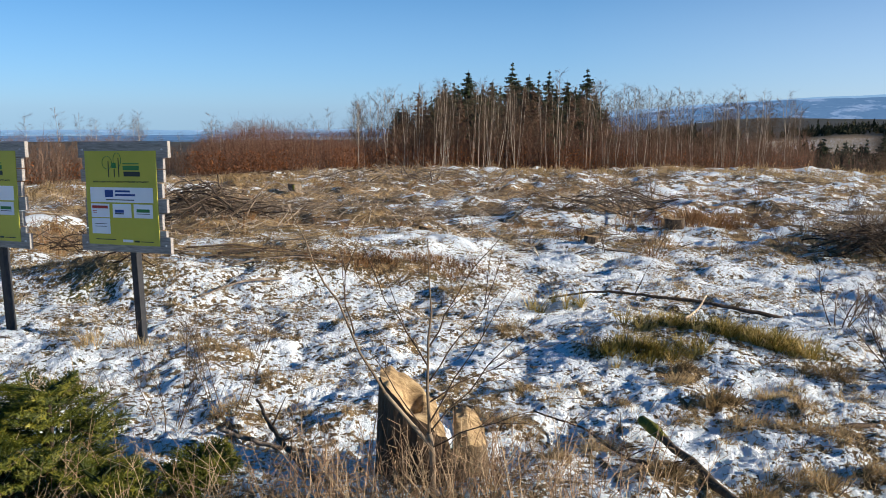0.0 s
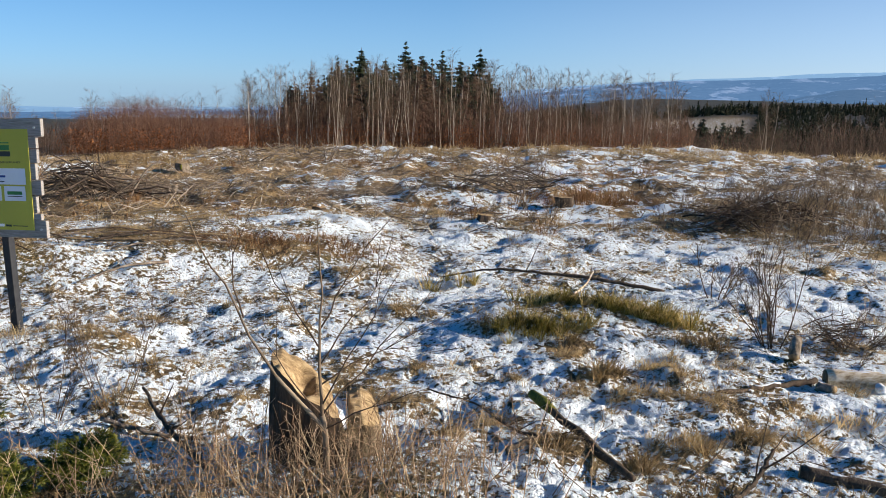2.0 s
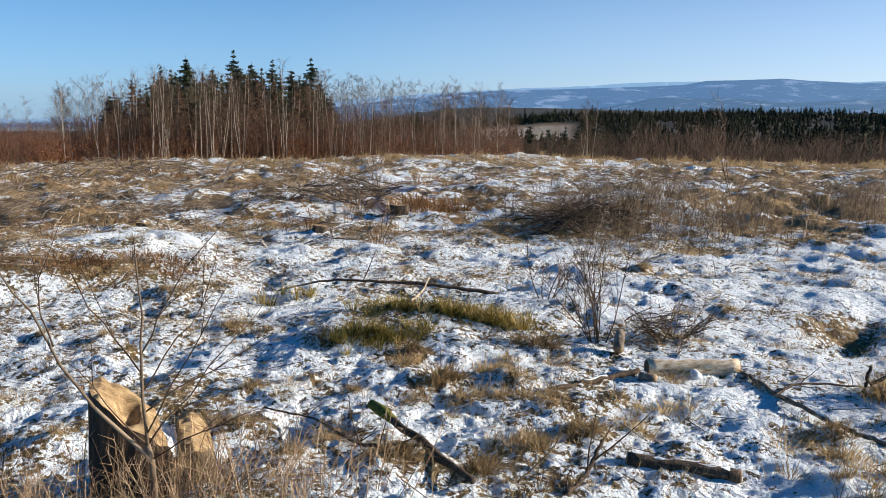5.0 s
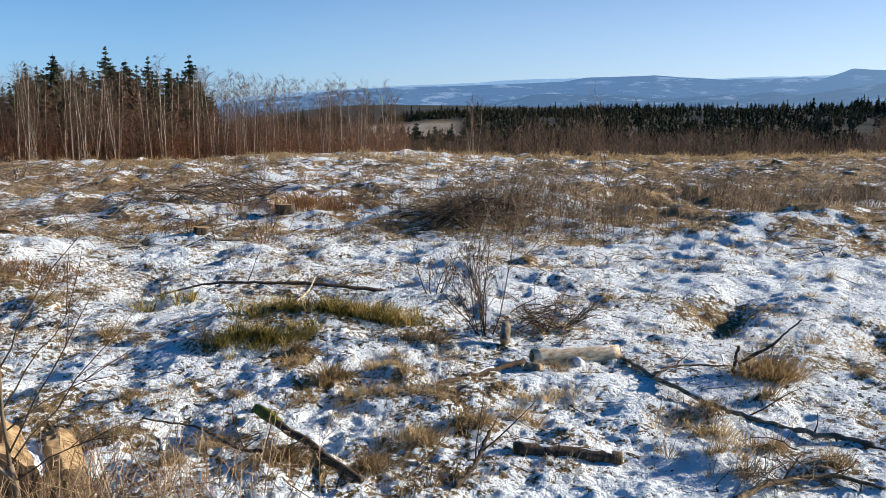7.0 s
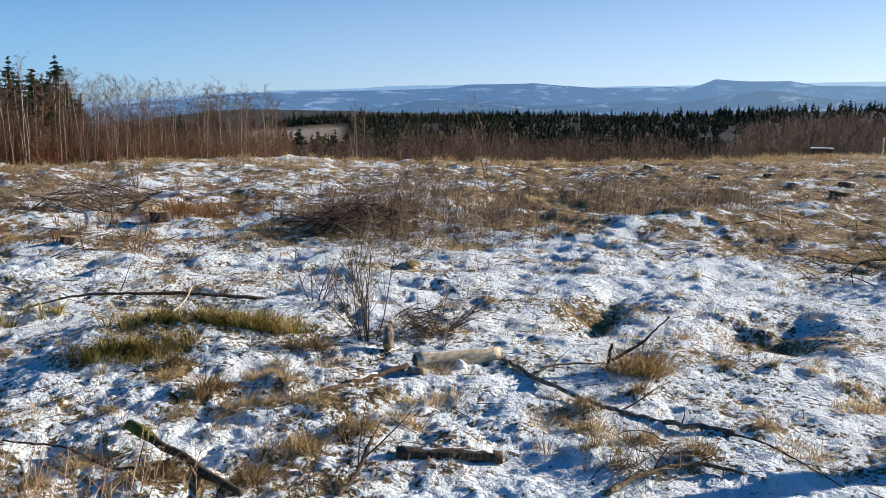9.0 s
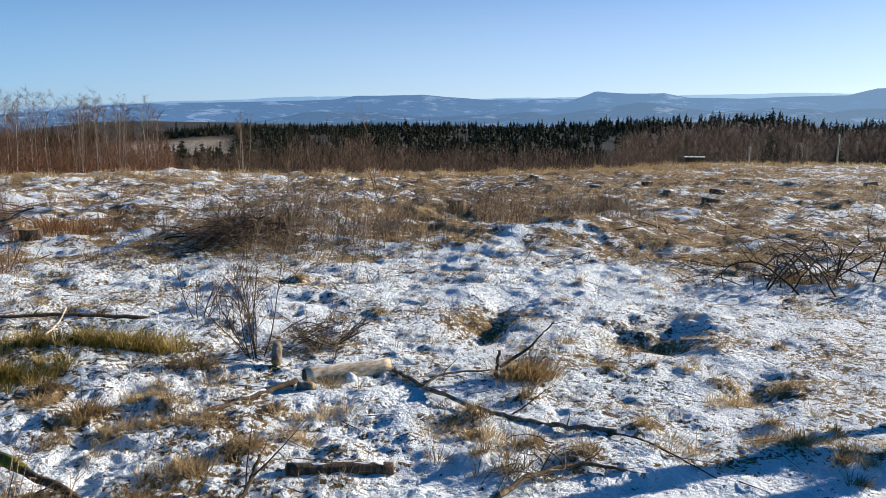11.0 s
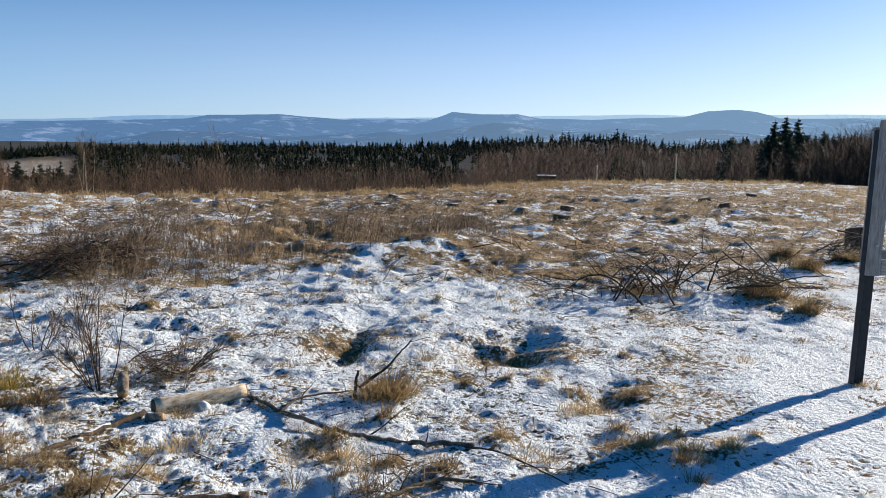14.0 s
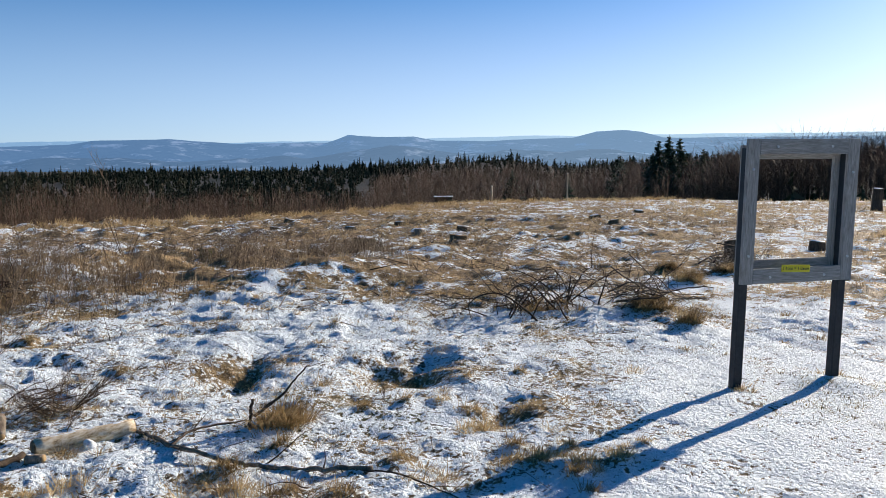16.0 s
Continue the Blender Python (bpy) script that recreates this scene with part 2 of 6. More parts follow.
SLOPE_AZ = [20, 24, 31, 38, 46, 54, 60, 64, 67.5, 71, 77, 82, 92]
SLOPE_HIGH = [-0.6, -0.5, -0.25, -0.05, -0.1, 0.3, 0.6, 0.75, 0.2, 0.55, 0.8, 1.2, 1.4]
SLOPE_LOW = [-2.3, -2.1, -2.0, -2.0, -2.1, -2.1, -2.0, -1.9, -1.8, -1.3, -0.8, 0.0, 0.2]


def blob(x, y, cx, cy, rx, ry=None, turn=0.0):
    c, s = math.cos(radians(turn)), math.sin(radians(turn))
    u, v = (x - cx) * c + (y - cy) * s, -(x - cx) * s + (y - cy) * c
    return np.exp(-((u / rx) ** 2) - (v / (ry or rx)) ** 2)


def path_mask(x, y, thin=False):
    """The trodden, evenly snowed track past the photo frame."""
    near = blob(x, y, 6.2, 0.2, 2.6, 1.7, 10)
    u = np.clip((x - 6.0) / 40.0, 0, 1)
    line = np.exp(-(((y - (0.8 + 3.4 * u + 1.2 * np.sin(u * 6))) / (1.1 + 1.2 * u)) ** 2)) * smooth(8, 13, x) * (1 - smooth(38, 48, x))
    return np.clip(near + (0.25 if thin else 1.0) * line, 0, 1)


def lie(x, y):
    """The plateau and the land beyond it, without small relief."""
    x, y = np.asarray(x, float), np.asarray(y, float)
    r, az = np.hypot(x, y), azimuth(x, y)
    R = crest(az)
    z = -0.018 * np.maximum(0, np.minimum(r, R) - 4)
    d = np.maximum(0, r - R)
    fall = np.interp(az, [-60, -20, 12, 30, 60, 75, 90], [0.05, 0.08, 0.10, 0.25, 0.25, 0.08, 0.04])
    deep = np.interp(az, [-60, -20, 12, 30, 60, 67, 75, 90], [9, 11, 13, 17, 17, 12, 7, 6])
    z = z - deep * (1 - np.exp(-fall * np.maximum(0, d - 1.0) / deep)) * smooth(0, 6, d)
    z = z - 0.034 * np.maximum(0, r - 150) * (1 - smooth(4, 22, az))
    # the wooded slope across the dip climbs away from the clearing
    u = np.clip((r - 110) / 510, 0, 1.2)
    low, high = np.interp(az, SLOPE_AZ, SLOPE_LOW), np.interp(az, SLOPE_AZ, SLOPE_HIGH)
    slope = EYE + r * np.tan(np.radians(low + (high - low) * u)) - 7.5
    z = z + (slope - z) * smooth(70, 120, r) * (1 - smooth(640, 900, r)) * smooth(20, 26, az) * (1 - smooth(95, 110, az))
    return z + 3.0 * fbm(x, y, 260, 3, 40) * smooth(60, 400, d) * (1 - smooth(18, 24, az))


def lumps(x, y):
    """Tussocky small relief: rounded clods with pits between them."""
    r = np.hypot(x, y)
    a = fbm(x, y, 0.34, 3, 12)
    b = 0.5 - np.abs(fbm(x, y, 0.17, 3, 14)) * 2
    crumbs = 0.012 * b + 0.024 * fbm(x, y, 0.085, 3, 13, 0.6)
    return (0.042 + 0.01 * smooth(15, 45, azimuth(x, y))) * a + crumbs * (1 - 0.6 * smooth(9, 16, r)) + 0.15 * smooth(9, 15, r) * fbm(x, y, 0.8, 3, 15) * (1 - 0.5 * smooth(48, 60, azimuth(x, y)))


# matted grass clumps: place and half-width
NEAR_CLUMPS = [(-1.15, 5.84, 0.09), (-1.7, 5.61, 0.08), (-1.57, 5.38, 0.1), (-1.38, 5.33, 0.08), (-1.08, 4.8, 0.11), (-2.3, 6.8, 0.06), (-2.2, 8.44, 0.34), (-0.84, 6.31, 0.07),
    (-0.44, 6.06, 0.05), (-0.03, 7.48, 0.08), (-0.51, 4.14, 0.05), (-1.16, 4.2, 0.13), (0.14, 4.29, 0.08), (0.1, 7.34, 0.13), (0.45, 6.16, 0.09), (0.19, 4.16, 0.06),
    (-0.26, 5.75, 0.06), (-1.33, 5.9, 0.07), (0.51, 6.22, 0.13), (0.36, 4.08, 0.15), (0.7, 5.96, 0.09), (1.4, 4.74, 0.1), (1.56, 4.08, 0.1), (1.33, 4.2, 0.08),
    (1.95, 4.42, 0.08), (1.6, 3.44, 0.16), (1.77, 4.06, 0.08), (1.89, 4, 0.06)]
TRACK_CLUMPS = [(1.96, 3.49, 0.09), (1.99, 3.88, 0.08), (0.71, 3.71, 0.08), (0.52, 3.57, 0.11), (0.24, 4.11, 0.11), (1.38, 3.89, 0.06), (0.83, 4.73, 0.07), (1.01, 4.43, 0.07),
    (0.47, 4.68, 0.07), (1.95, 4.26, 0.09), (2.12, 4.76, 0.08), (2.41, 3.87, 0.07), (2.03, 3.46, 0.09), (2.06, 3.98, 0.08), (4.89, 7.55, 0.09), (4.46, 5.6, 0.08),
    (6.91, 5.26, 0.09), (4.98, 2.52, 0.09), (5.22, 2.26, 0.12), (5.59, 2.95, 0.07), (6.07, 2.71, 0.07), (4.23, 1.74, 0.12), (4.51, 1.65, 0.07), (4.44, 1.31, 0.1),
    (3.8, 2.37, 0.1), (4.63, 3.21, 0.08), (4.89, 3.05, 0.06), (4.77, 1.28, 0.05), (3.15, 2.59, 0.07)]
DARK_CLUMPS = [(0.99, 5.47, 0.1), (1.61, 4.42, 0.07), (2.49, 5.08, 0.2), (1.31, 3.22, 0.08), (1.01, 3.33, 0.14), (1.56, 5.09, 0.08), (3.2, 3.09, 0.11), (4.08, 3.49, 0.14),
    (2.77, 2.61, 0.06), (4.1, 1.44, 0.10), (3.9, 1.28, 0.06), (3.2, 2.33, 0.09), (9.08, 2.11, 0.15), (13.44, 3.59, 0.24), (12.25, 2.88, 0.3), (9.83, 2.76, 0.43),
    (13.71, 2.69, 0.29), (3.68, 3.14, 0.09), (4.38, 1.94, 0.08)]


def clumps(x, y):
    """Low mounds under the grass clumps."""
    s = np.zeros(np.shape(x))
    for cx, cy, w in NEAR_CLUMPS + TRACK_CLUMPS + DARK_CLUMPS:
        s = np.maximum(s, blob(x, y, cx, cy, w * 1.1))
    return s


def height(x, y):
    x, y = np.asarray(x, float), np.asarray(y, float)
    r = np.hypot(x, y)
    near = 1 - smooth(60, 140, r)
    flat = 1 - 0.8 * path_mask(x, y)
    z = lie(x, y)
    z = z + near * (0.08 * fbm(x, y, 3.2, 2, 3) * smooth(2, 9, r) + 0.20 * fbm(x, y, 9, 2, 4) * smooth(8, 20, r))
    calm = 1 - 0.3 * smooth(30, 45, azimuth(x, y)) * (1 - smooth(8, 10, r))
    hum = np.abs(fbm(x, y, 0.75, 3, 11))
    z = z + near * flat * (0.12 * hum - 0.025) * calm + near * lumps(x, y) * (1 - 0.72 * path_mask(x, y)) * calm
    z = z + near * smooth(9, 16, r) * (0.24 * np.abs(fbm(x, y, 1.7, 3, 21)) * (1 - 0.6 * smooth(48, 60, azimuth(x, y))) + 0.10 * fbm(x, y, 0.42, 2, 22))
    z = z + 0.06 * blob(x, y, 7.12, 0.47, 0.3) + 0.12 * blob(x, y, 1.95, 5.85, 0.75, 0.38, -20) + 0.16 * blob(x, y, -3.5, 7.85, 0.9, 0.3, -28) + 0.10 * blob(x, y, 1.3, 5.6, 0.5)
    px, py = x + 0.5 * fbm(x, y, 0.5, 3, 51), y + 0.5 * fbm(x, y, 0.5, 3, 54)
    z = z - 0.22 * blob(px, py, 5.25, 4.92, 0.60, 0.34, 20) + 0.05 * blob(x, y, 6.05, 4.7, 0.45, 0.4, 40)
    z = z - 0.19 * blob(px, py, 5.85, 3.62, 0.50, 0.32, 20) + 0.04 * blob(x, y, 6.45, 3.35, 0.4)
    z = z - 0.10 * blob(x, y, 5.0, 2.35, 0.32, 0.2, 20)
    z = z + 0.30 * blob(x, y, 10.6, 8.0, 2.2, 1.0, -15) + 0.25 * blob(x, y, 7.6, 11.4, 2.0, 0.8, 10)
    z = z + 0.24 * smooth(7.0, 8.0, y + 0.3 * np.sin(x * 2)) * smooth(-4.5, -2.8, x) * (1 - smooth(-0.6, 1.0, x)) * (1 - smooth(9, 13, y))
    z = z + 0.035 * clumps(x, y) * (1 + smooth(7, 10, r)) + 0.12 * blob(x, y, 0.0, 3.0, 1.6, 0.5, 0) - 0.28 * smooth(14, 30, r) * (1 - smooth(45, 60, azimuth(x, y))) * near
    return z


def snow_cover(x, y):
    """How readily the snow lies: above about a half it shows white."""
    r, az = np.hypot(x, y), azimuth(x, y)
    s = 0.62 + 0.05 * (1 - smooth(5, 20, az)) * (1 - smooth(6.5, 8.5, r)) - 0.215 * smooth(8.5, 13, r) - 0.06 * smooth(18, 30, r)
    s = s - 0.10 * smooth(10, 13, r) * (1 - smooth(-2, 12, az))
    s = s - 0.06 * smooth(9, 12, r) - 0.05 * smooth(9, 12, r) * (1 - smooth(8, 18, az))
    s = s + 0.07 * smooth(11, 14, r) * smooth(10, 20, az) * (1 - smooth(28, 36, az))
    s = s + 0.10 * smooth(35, 50, az) * (1 - smooth(10, 15, r)) - 0.07 * smooth(45, 60, az) * smooth(10, 18, r)
    s = s + 0.42 * path_mask(x, y, True) + 2.6 * lumps(x, y) - 0.36 * clumps(x, y)
    s = s - 0.4 * blob(x, y, 2.0, 5.85, 0.55, 0.16, -33) - 0.3 * blob(x, y, 1.35, 5.4, 0.25, 0.12) - 0.9 * blob(x, y, 1.5, 5.0, 0.16) - 0.7 * blob(x, y, 1.5, 4.4, 0.14) - 0.5 * blob(x, y, -3.5, 7.85, 0.9, 0.3, -28) - 0.25 * blob(x, y, -0.1, 2.9, 1.8, 0.35) - 0.3 * blob(x, y, -1.7, 3.3, 0.8, 0.5)
    s = s - 0.5 * blob(x, y, 5.1, 4.92, 0.2) - 0.55 * blob(x, y, 5.4, 5.0, 0.45) - 0.5 * blob(x, y, 5.62, 3.75, 0.13) - 0.50 * blob(x, y, 5.85, 3.55, 0.38) - 0.4 * blob(x, y, -0.7, 8.2, 0.9, 0.3, 0) - 0.22 * blob(x, y, -0.8, 8.8, 1.8, 0.7)
    s = s - 0.45 * blob(x, y, -3.2, 8.6, 1.2, 0.7) - 0.30 * blob(x, y, 9.5, 10.0, 3.2, 1.2, -10) - 0.16 * blob(x, y, 10.2, 8.0, 2.2, 0.9, -15) - 0.12 * smooth(32, 40, az) * (1 - smooth(58, 66, az)) * smooth(10, 13, r)
    return s + (0.34 + 0.1 * smooth(9, 14, r)) * fbm(x, y, 2.6, 3, 31) + (0.50 + 0.2 * smooth(9, 14, r)) * fbm(x, y, 0.55, 3, 32)


def rest(x, y, up=0.0):
    return Vector((x, y, float(height(x, y)) + up))


def raw_mesh(name, verts, faces, material=None, attrs=None, flat=False):
    """A mesh out of arrays: verts n x 3, faces m x 3 or m x 4."""
    me = bpy.data.meshes.new(name)
    k = faces.shape[1]
    me.vertices.add(len(verts))
    me.vertices.foreach_set("co", np.asarray(verts, np.float32).ravel())
    me.loops.add(faces.size)
    me.loops.foreach_set("vertex_index", np.asarray(faces, np.int32).ravel())
    me.polygons.add(len(faces))
    me.polygons.foreach_set("loop_start", np.arange(0, faces.size, k, dtype=np.int32))
    me.polygons.foreach_set("use_smooth", np.full(len(faces), not flat))
    for key, values in (attrs or {}).items():
        me.attributes.new(key, "FLOAT", "POINT").data.foreach_set("value", np.asarray(values, np.float32).ravel())
    me.update(calc_edges=True)
    if material:
        me.materials.append(material)
    return me


class Heap:
    """Gathers tubes, blades and cards into one mesh, each piece with a tone of its own."""

    def __init__(self):
        self.v, self.f, self.t, self.n = [], [], [], 0

    def add(self, v, f, tone):
        self.v.append(v)
        self.f.append(f + self.n)
        self.t.append(np.broadcast_to(tone, (len(v),)) if np.ndim(tone) < 2 else tone)
        self.n += len(v)

    def tube(self, pts, radii, tone=0.5, sides=5, cap=True):
        pts = np.asarray(pts, float)
        n = len(pts)
        d = np.gradient(pts, axis=0)
        d /= np.linalg.norm(d, axis=1, keepdims=True) + 1e-9
        ref = np.array([0, 0, 1.0]) if abs(d[0, 2]) < 0.8 else np.array([1.0, 0, 0])
        u = np.cross(d, ref)
        u /= np.linalg.norm(u, axis=1, keepdims=True) + 1e-9
        w = np.cross(d, u)
        a = np.arange(sides) * 2 * math.pi / sides
        ring = np.cos(a)[None, :, None] * u[:, None] + np.sin(a)[None, :, None] * w[:, None]
        v = (pts[:, None] + ring * np.asarray(radii, float)[:, None, None]).reshape(-1, 3)
        i, j = np.meshgrid(np.arange(n - 1), np.arange(sides), indexing="ij")
        p, q = i * sides + j, i * sides + (j + 1) % sides
        f = np.concatenate([np.stack([p, q, q + sides], -1).reshape(-1, 3), np.stack([p, q + sides, p + sides], -1).reshape(-1, 3)])
        if cap:
            e = np.arange(1, sides - 1)
            f = np.concatenate([f, np.stack([0 * e, e + 1, e], -1), np.stack([0 * e, e, e + 1], -1) + (n - 1) * sides])
        self.add(v, f, tone)

    def sticks(self, base, tip, radius, tone):
        """Many straight thin sticks, three-sided, tapering."""
        base, tip = np.asarray(base, float), np.asarray(tip, float)
        n = len(base)
        d = tip - base
        d /= np.linalg.norm(d, axis=1, keepdims=True) + 1e-9
        u = np.cross(d, rng.normal(size=(n, 3)))
        u /= np.linalg.norm(u, axis=1, keepdims=True) + 1e-9
        w = np.cross(d, u)
        rad = np.broadcast_to(radius, (n,))[:, None]
        rings = []
        for p, k in ((base, 1.0), (tip, 0.35)):
            for a in (0, 2.1, 4.2):
                rings.append(p + (math.cos(a) * u + math.sin(a) * w) * rad * k)
        v = np.stack(rings, 1).reshape(-1, 3)
        f = np.array([[0, 1, 4], [0, 4, 3], [1, 2, 5], [1, 5, 4], [2, 0, 3], [2, 3, 5]])
        self.add(v, (f[None] + (np.arange(n) * 6)[:, None, None]).reshape(-1, 3), np.repeat(np.broadcast_to(tone, (n,)), 6))

    def blades(self, base, tip, width, tone, bend=None):
        """Thin grass blades: two bent segments each, tapering to the tip."""
        base, tip = np.asarray(base, float), np.asarray(tip, float)
        n = len(base)
        d = tip - base
        side = np.stack([-d[:, 1], d[:, 0], 0 * d[:, 0]], 1)
        ang = rng.uniform(0, 2 * math.pi, n)
        side = side + 0.3 * np.linalg.norm(d, axis=1, keepdims=True) * np.stack([np.cos(ang), np.sin(ang), 0 * ang], 1)
        side /= np.linalg.norm(side, axis=1, keepdims=True) + 1e-9
        side = side * np.asarray(width, float).reshape(-1, 1)
        if bend == "straight":
            v = np.stack([base - side, base + side, tip], 1).reshape(-1, 3)
            self.add(v, np.arange(n * 3).reshape(-1, 3), np.repeat(np.broadcast_to(tone, (n,)), 3))
            return
        mid = base + d * 0.5 + (np.array([0, 0, 1.0]) * np.linalg.norm(d[:, :2], axis=1, keepdims=True) * 0.28 if bend is None else bend)
        v = np.stack([base - side, base + side, mid - side * 0.8, mid + side * 0.8, tip], 1).reshape(-1, 3)
        k = (np.arange(n) * 5)[:, None, None]
        f = (np.array([[0, 1, 3], [0, 3, 2], [2, 3, 4]])[None] + k).reshape(-1, 3)
        self.add(v, f, np.repeat(np.broadcast_to(tone, (n,)), 5))

    def cards(self, centre, size, tone, flat=0.0):
        """Small folded leaves, two triangles each, turned every way."""
        n = len(centre)
        a = rng.normal(size=(n, 3))
        a[:, 2] *= 1 - flat
        a /= np.linalg.norm(a, axis=1, keepdims=True) + 1e-9
        b = np.cross(a, rng.normal(size=(n, 3)))
        b /= np.linalg.norm(b, axis=1, keepdims=True) + 1e-9
        s = np.broadcast_to(size, (n,))[:, None]
        v = np.stack([centre - a * s, centre + b * s * 0.55, centre + a * s, centre - b * s * 0.55 + 0.2 * s * np.cross(a, b)], 1).reshape(-1, 3)
        k = (np.arange(n) * 4)[:, None, None]
        self.add(v, (np.array([[0, 1, 2], [0, 2, 3]])[None] + k).reshape(-1, 3), np.repeat(np.broadcast_to(tone, (n,)), 4))

    def knit(self):
        """Closes the joint between each side shoot and the limb that it grows from."""
        done = [self.v[0]]
        for v, f in list(zip(self.v, self.f))[1:]:
            old = np.concatenate(done)
            k = int(np.argmin(((old - v[0]) ** 2).sum(1)))
            i = int(f.min())
            self.f.append(np.array([[k, i, i + 1]]))
            done.append(v)

    def mesh(self, name, material, flat=False):
        return raw_mesh(name, np.concatenate(self.v), np.concatenate(self.f), material, {"tone": np.concatenate([np.ravel(t) for t in self.t])}, flat)


def put(ob, parent=None, label=""):
    if parent:
        ob.parent = parent
    return tagged(ob, label)


def part(name, bm, material, parent, label=""):
    """Links a bmesh as one mesh object under a thing or part."""
    me = bpy.data.meshes.new(name)
    bm.to_mesh(me)
    bm.free()
    me.materials.append(material)
    return put(new(name, me), parent, label)


def heap_part(name, heap, material, parent, label=""):
    if name in ("branch", "stem", "limb"):
        heap.knit()
    return put(new(name, heap.mesh(name, material)), parent, label)


def thing(name, label, category, place, group="", turn=0.0):
    ob = tagged(new(name), label, category, group)
    ob.empty_display_size = 0.1
    ob.matrix_basis = Matrix.Translation(place) @ pose(0, 0, 0, 0, 0, turn)
    return ob


def block(sx, sy, sz, at=(0, 0, 0), bevel=0.004, m=None, wobble=0.0):
    """A bevelled board, its centre at the given place."""
    bm = bmesh.new()
    bmesh.ops.create_cube(bm, size=1.0)
    bmesh.ops.scale(bm, vec=(sx, sy, sz), verts=bm.verts)
    if wobble:
        for v in bm.verts:
            v.co += Vector([random.uniform(-wobble, wobble) for _ in range(3)])
    if bevel:
        bmesh.ops.bevel(bm, geom=bm.edges[:], offset=bevel, segments=2, affect="EDGES", profile=0.6)
    bmesh.ops.transform(bm, matrix=Matrix.Translation(at) @ (m or Matrix()), verts=bm.verts)
    return bm


def rod(radius, length, at, axis="Z", sides=10):
    bm = bmesh.new()
    bmesh.ops.create_cone(bm, cap_ends=True, segments=sides, radius1=radius, radius2=radius * 0.85, depth=length)
    turn = {"Z": Matrix(), "Y": pose(0, 0, 0, 90), "X": pose(0, 0, 0, 0, 90)}[axis]
    bmesh.ops.transform(bm, matrix=Matrix.Translation(at) @ turn, verts=bm.verts)
    return bm


def wander(a, b, n, jitter, lift=0.0):
    """A crooked line of n points from a to b."""
    a, b = np.asarray(a, float), np.asarray(b, float)
    u = np.linspace(0, 1, n)[:, None]
    p = a + (b - a) * u
    off = np.cumsum(rng.normal(0, jitter, (n, 3)), axis=0)
    off = off - off[0] - u * (off[-1] - off[0])
    p = p + off
    p[:, 2] += lift * np.sin(u[:, 0] * math.pi)
    return p


def drape(a, b, n, jitter, up):
    """A crooked line lying on the ground from (x, y) to (x, y)."""
    p = wander((*a, 0), (*b, 0), n, jitter)
    p[:, 2] = height(p[:, 0], p[:, 1]) + up
    k = np.ones(5) / 5
    if n >= 7:
        z = np.pad(p[:, 2], 2, mode="edge")
        p[:, 2] = np.maximum(np.convolve(z, k, "valid"), p[:, 2] - up * 0.5)
    return p


# ---- ground ----
def build_ground():
    fine = np.arange(-33, 93, 0.19)
    az = np.concatenate([fine, np.arange(94, 326, 2.0)])
    r = np.concatenate([[0.0, 0.1, 0.2, 0.35], np.geomspace(0.5, 2.5, 24), np.geomspace(2.55, 13, 420), np.geomspace(13.1, 62, 190), np.geomspace(63, 4800, 50)])
    A, Rr = np.meshgrid(np.radians(az), r)
    x, y = Rr * np.sin(A), Rr * np.cos(A)
    z = height(x, y)
    n = len(az)
    i, j = np.meshgrid(np.arange(len(r) - 1), np.arange(n), indexing="ij")
    p, q = i * n + j, i * n + (j + 1) % n
    f = np.stack([p, p + n, q + n, q], -1).reshape(-1, 4)
    deg = (np.degrees(A) + 180) % 360 - 180
    meadow = smooth(19.5, 21.5, deg) * (1 - smooth(27, 28.5, deg)) * smooth(330, 370, Rr) * (1 - smooth(540, 590, Rr))
    far = smooth(3, 25, Rr - crest(deg)) * (1 - meadow)
    me = raw_mesh("ground", np.stack([x, y, z], -1).reshape(-1, 3), f, GROUND, {"snow": np.where(meadow > 0.1, 0.2, snow_cover(x, y)) * (1 - far) - 0.6 * far, "far": far, "near": 1 - 0.85 * smooth(8, 14, Rr)})
    tagged(new("ground", me), "snow-dusted clearing with dead grass and frozen soil", "ground", kind="structure")


build_ground()


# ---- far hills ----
def haze_glow_hill_material(name, wood, field, air, veil):
    """Far slopes: woods and snowy fields, blue air haze added as a glow."""
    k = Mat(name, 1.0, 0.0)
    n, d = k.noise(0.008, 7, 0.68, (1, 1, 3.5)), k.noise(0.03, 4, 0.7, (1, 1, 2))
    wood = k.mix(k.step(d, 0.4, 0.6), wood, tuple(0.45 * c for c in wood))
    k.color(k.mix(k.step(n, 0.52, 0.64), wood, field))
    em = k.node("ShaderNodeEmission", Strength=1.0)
    # the emission brightens sunward, imitating haze lit by the low sun
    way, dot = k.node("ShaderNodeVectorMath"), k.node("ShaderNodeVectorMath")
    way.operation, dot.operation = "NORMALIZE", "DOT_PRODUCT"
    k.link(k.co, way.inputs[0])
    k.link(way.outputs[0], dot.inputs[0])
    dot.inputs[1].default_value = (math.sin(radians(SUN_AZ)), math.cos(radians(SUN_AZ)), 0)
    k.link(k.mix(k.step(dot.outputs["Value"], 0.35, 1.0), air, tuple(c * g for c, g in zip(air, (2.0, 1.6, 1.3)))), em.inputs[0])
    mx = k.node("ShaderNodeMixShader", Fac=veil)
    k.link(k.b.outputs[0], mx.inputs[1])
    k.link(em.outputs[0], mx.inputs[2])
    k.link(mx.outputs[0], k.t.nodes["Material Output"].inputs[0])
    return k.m


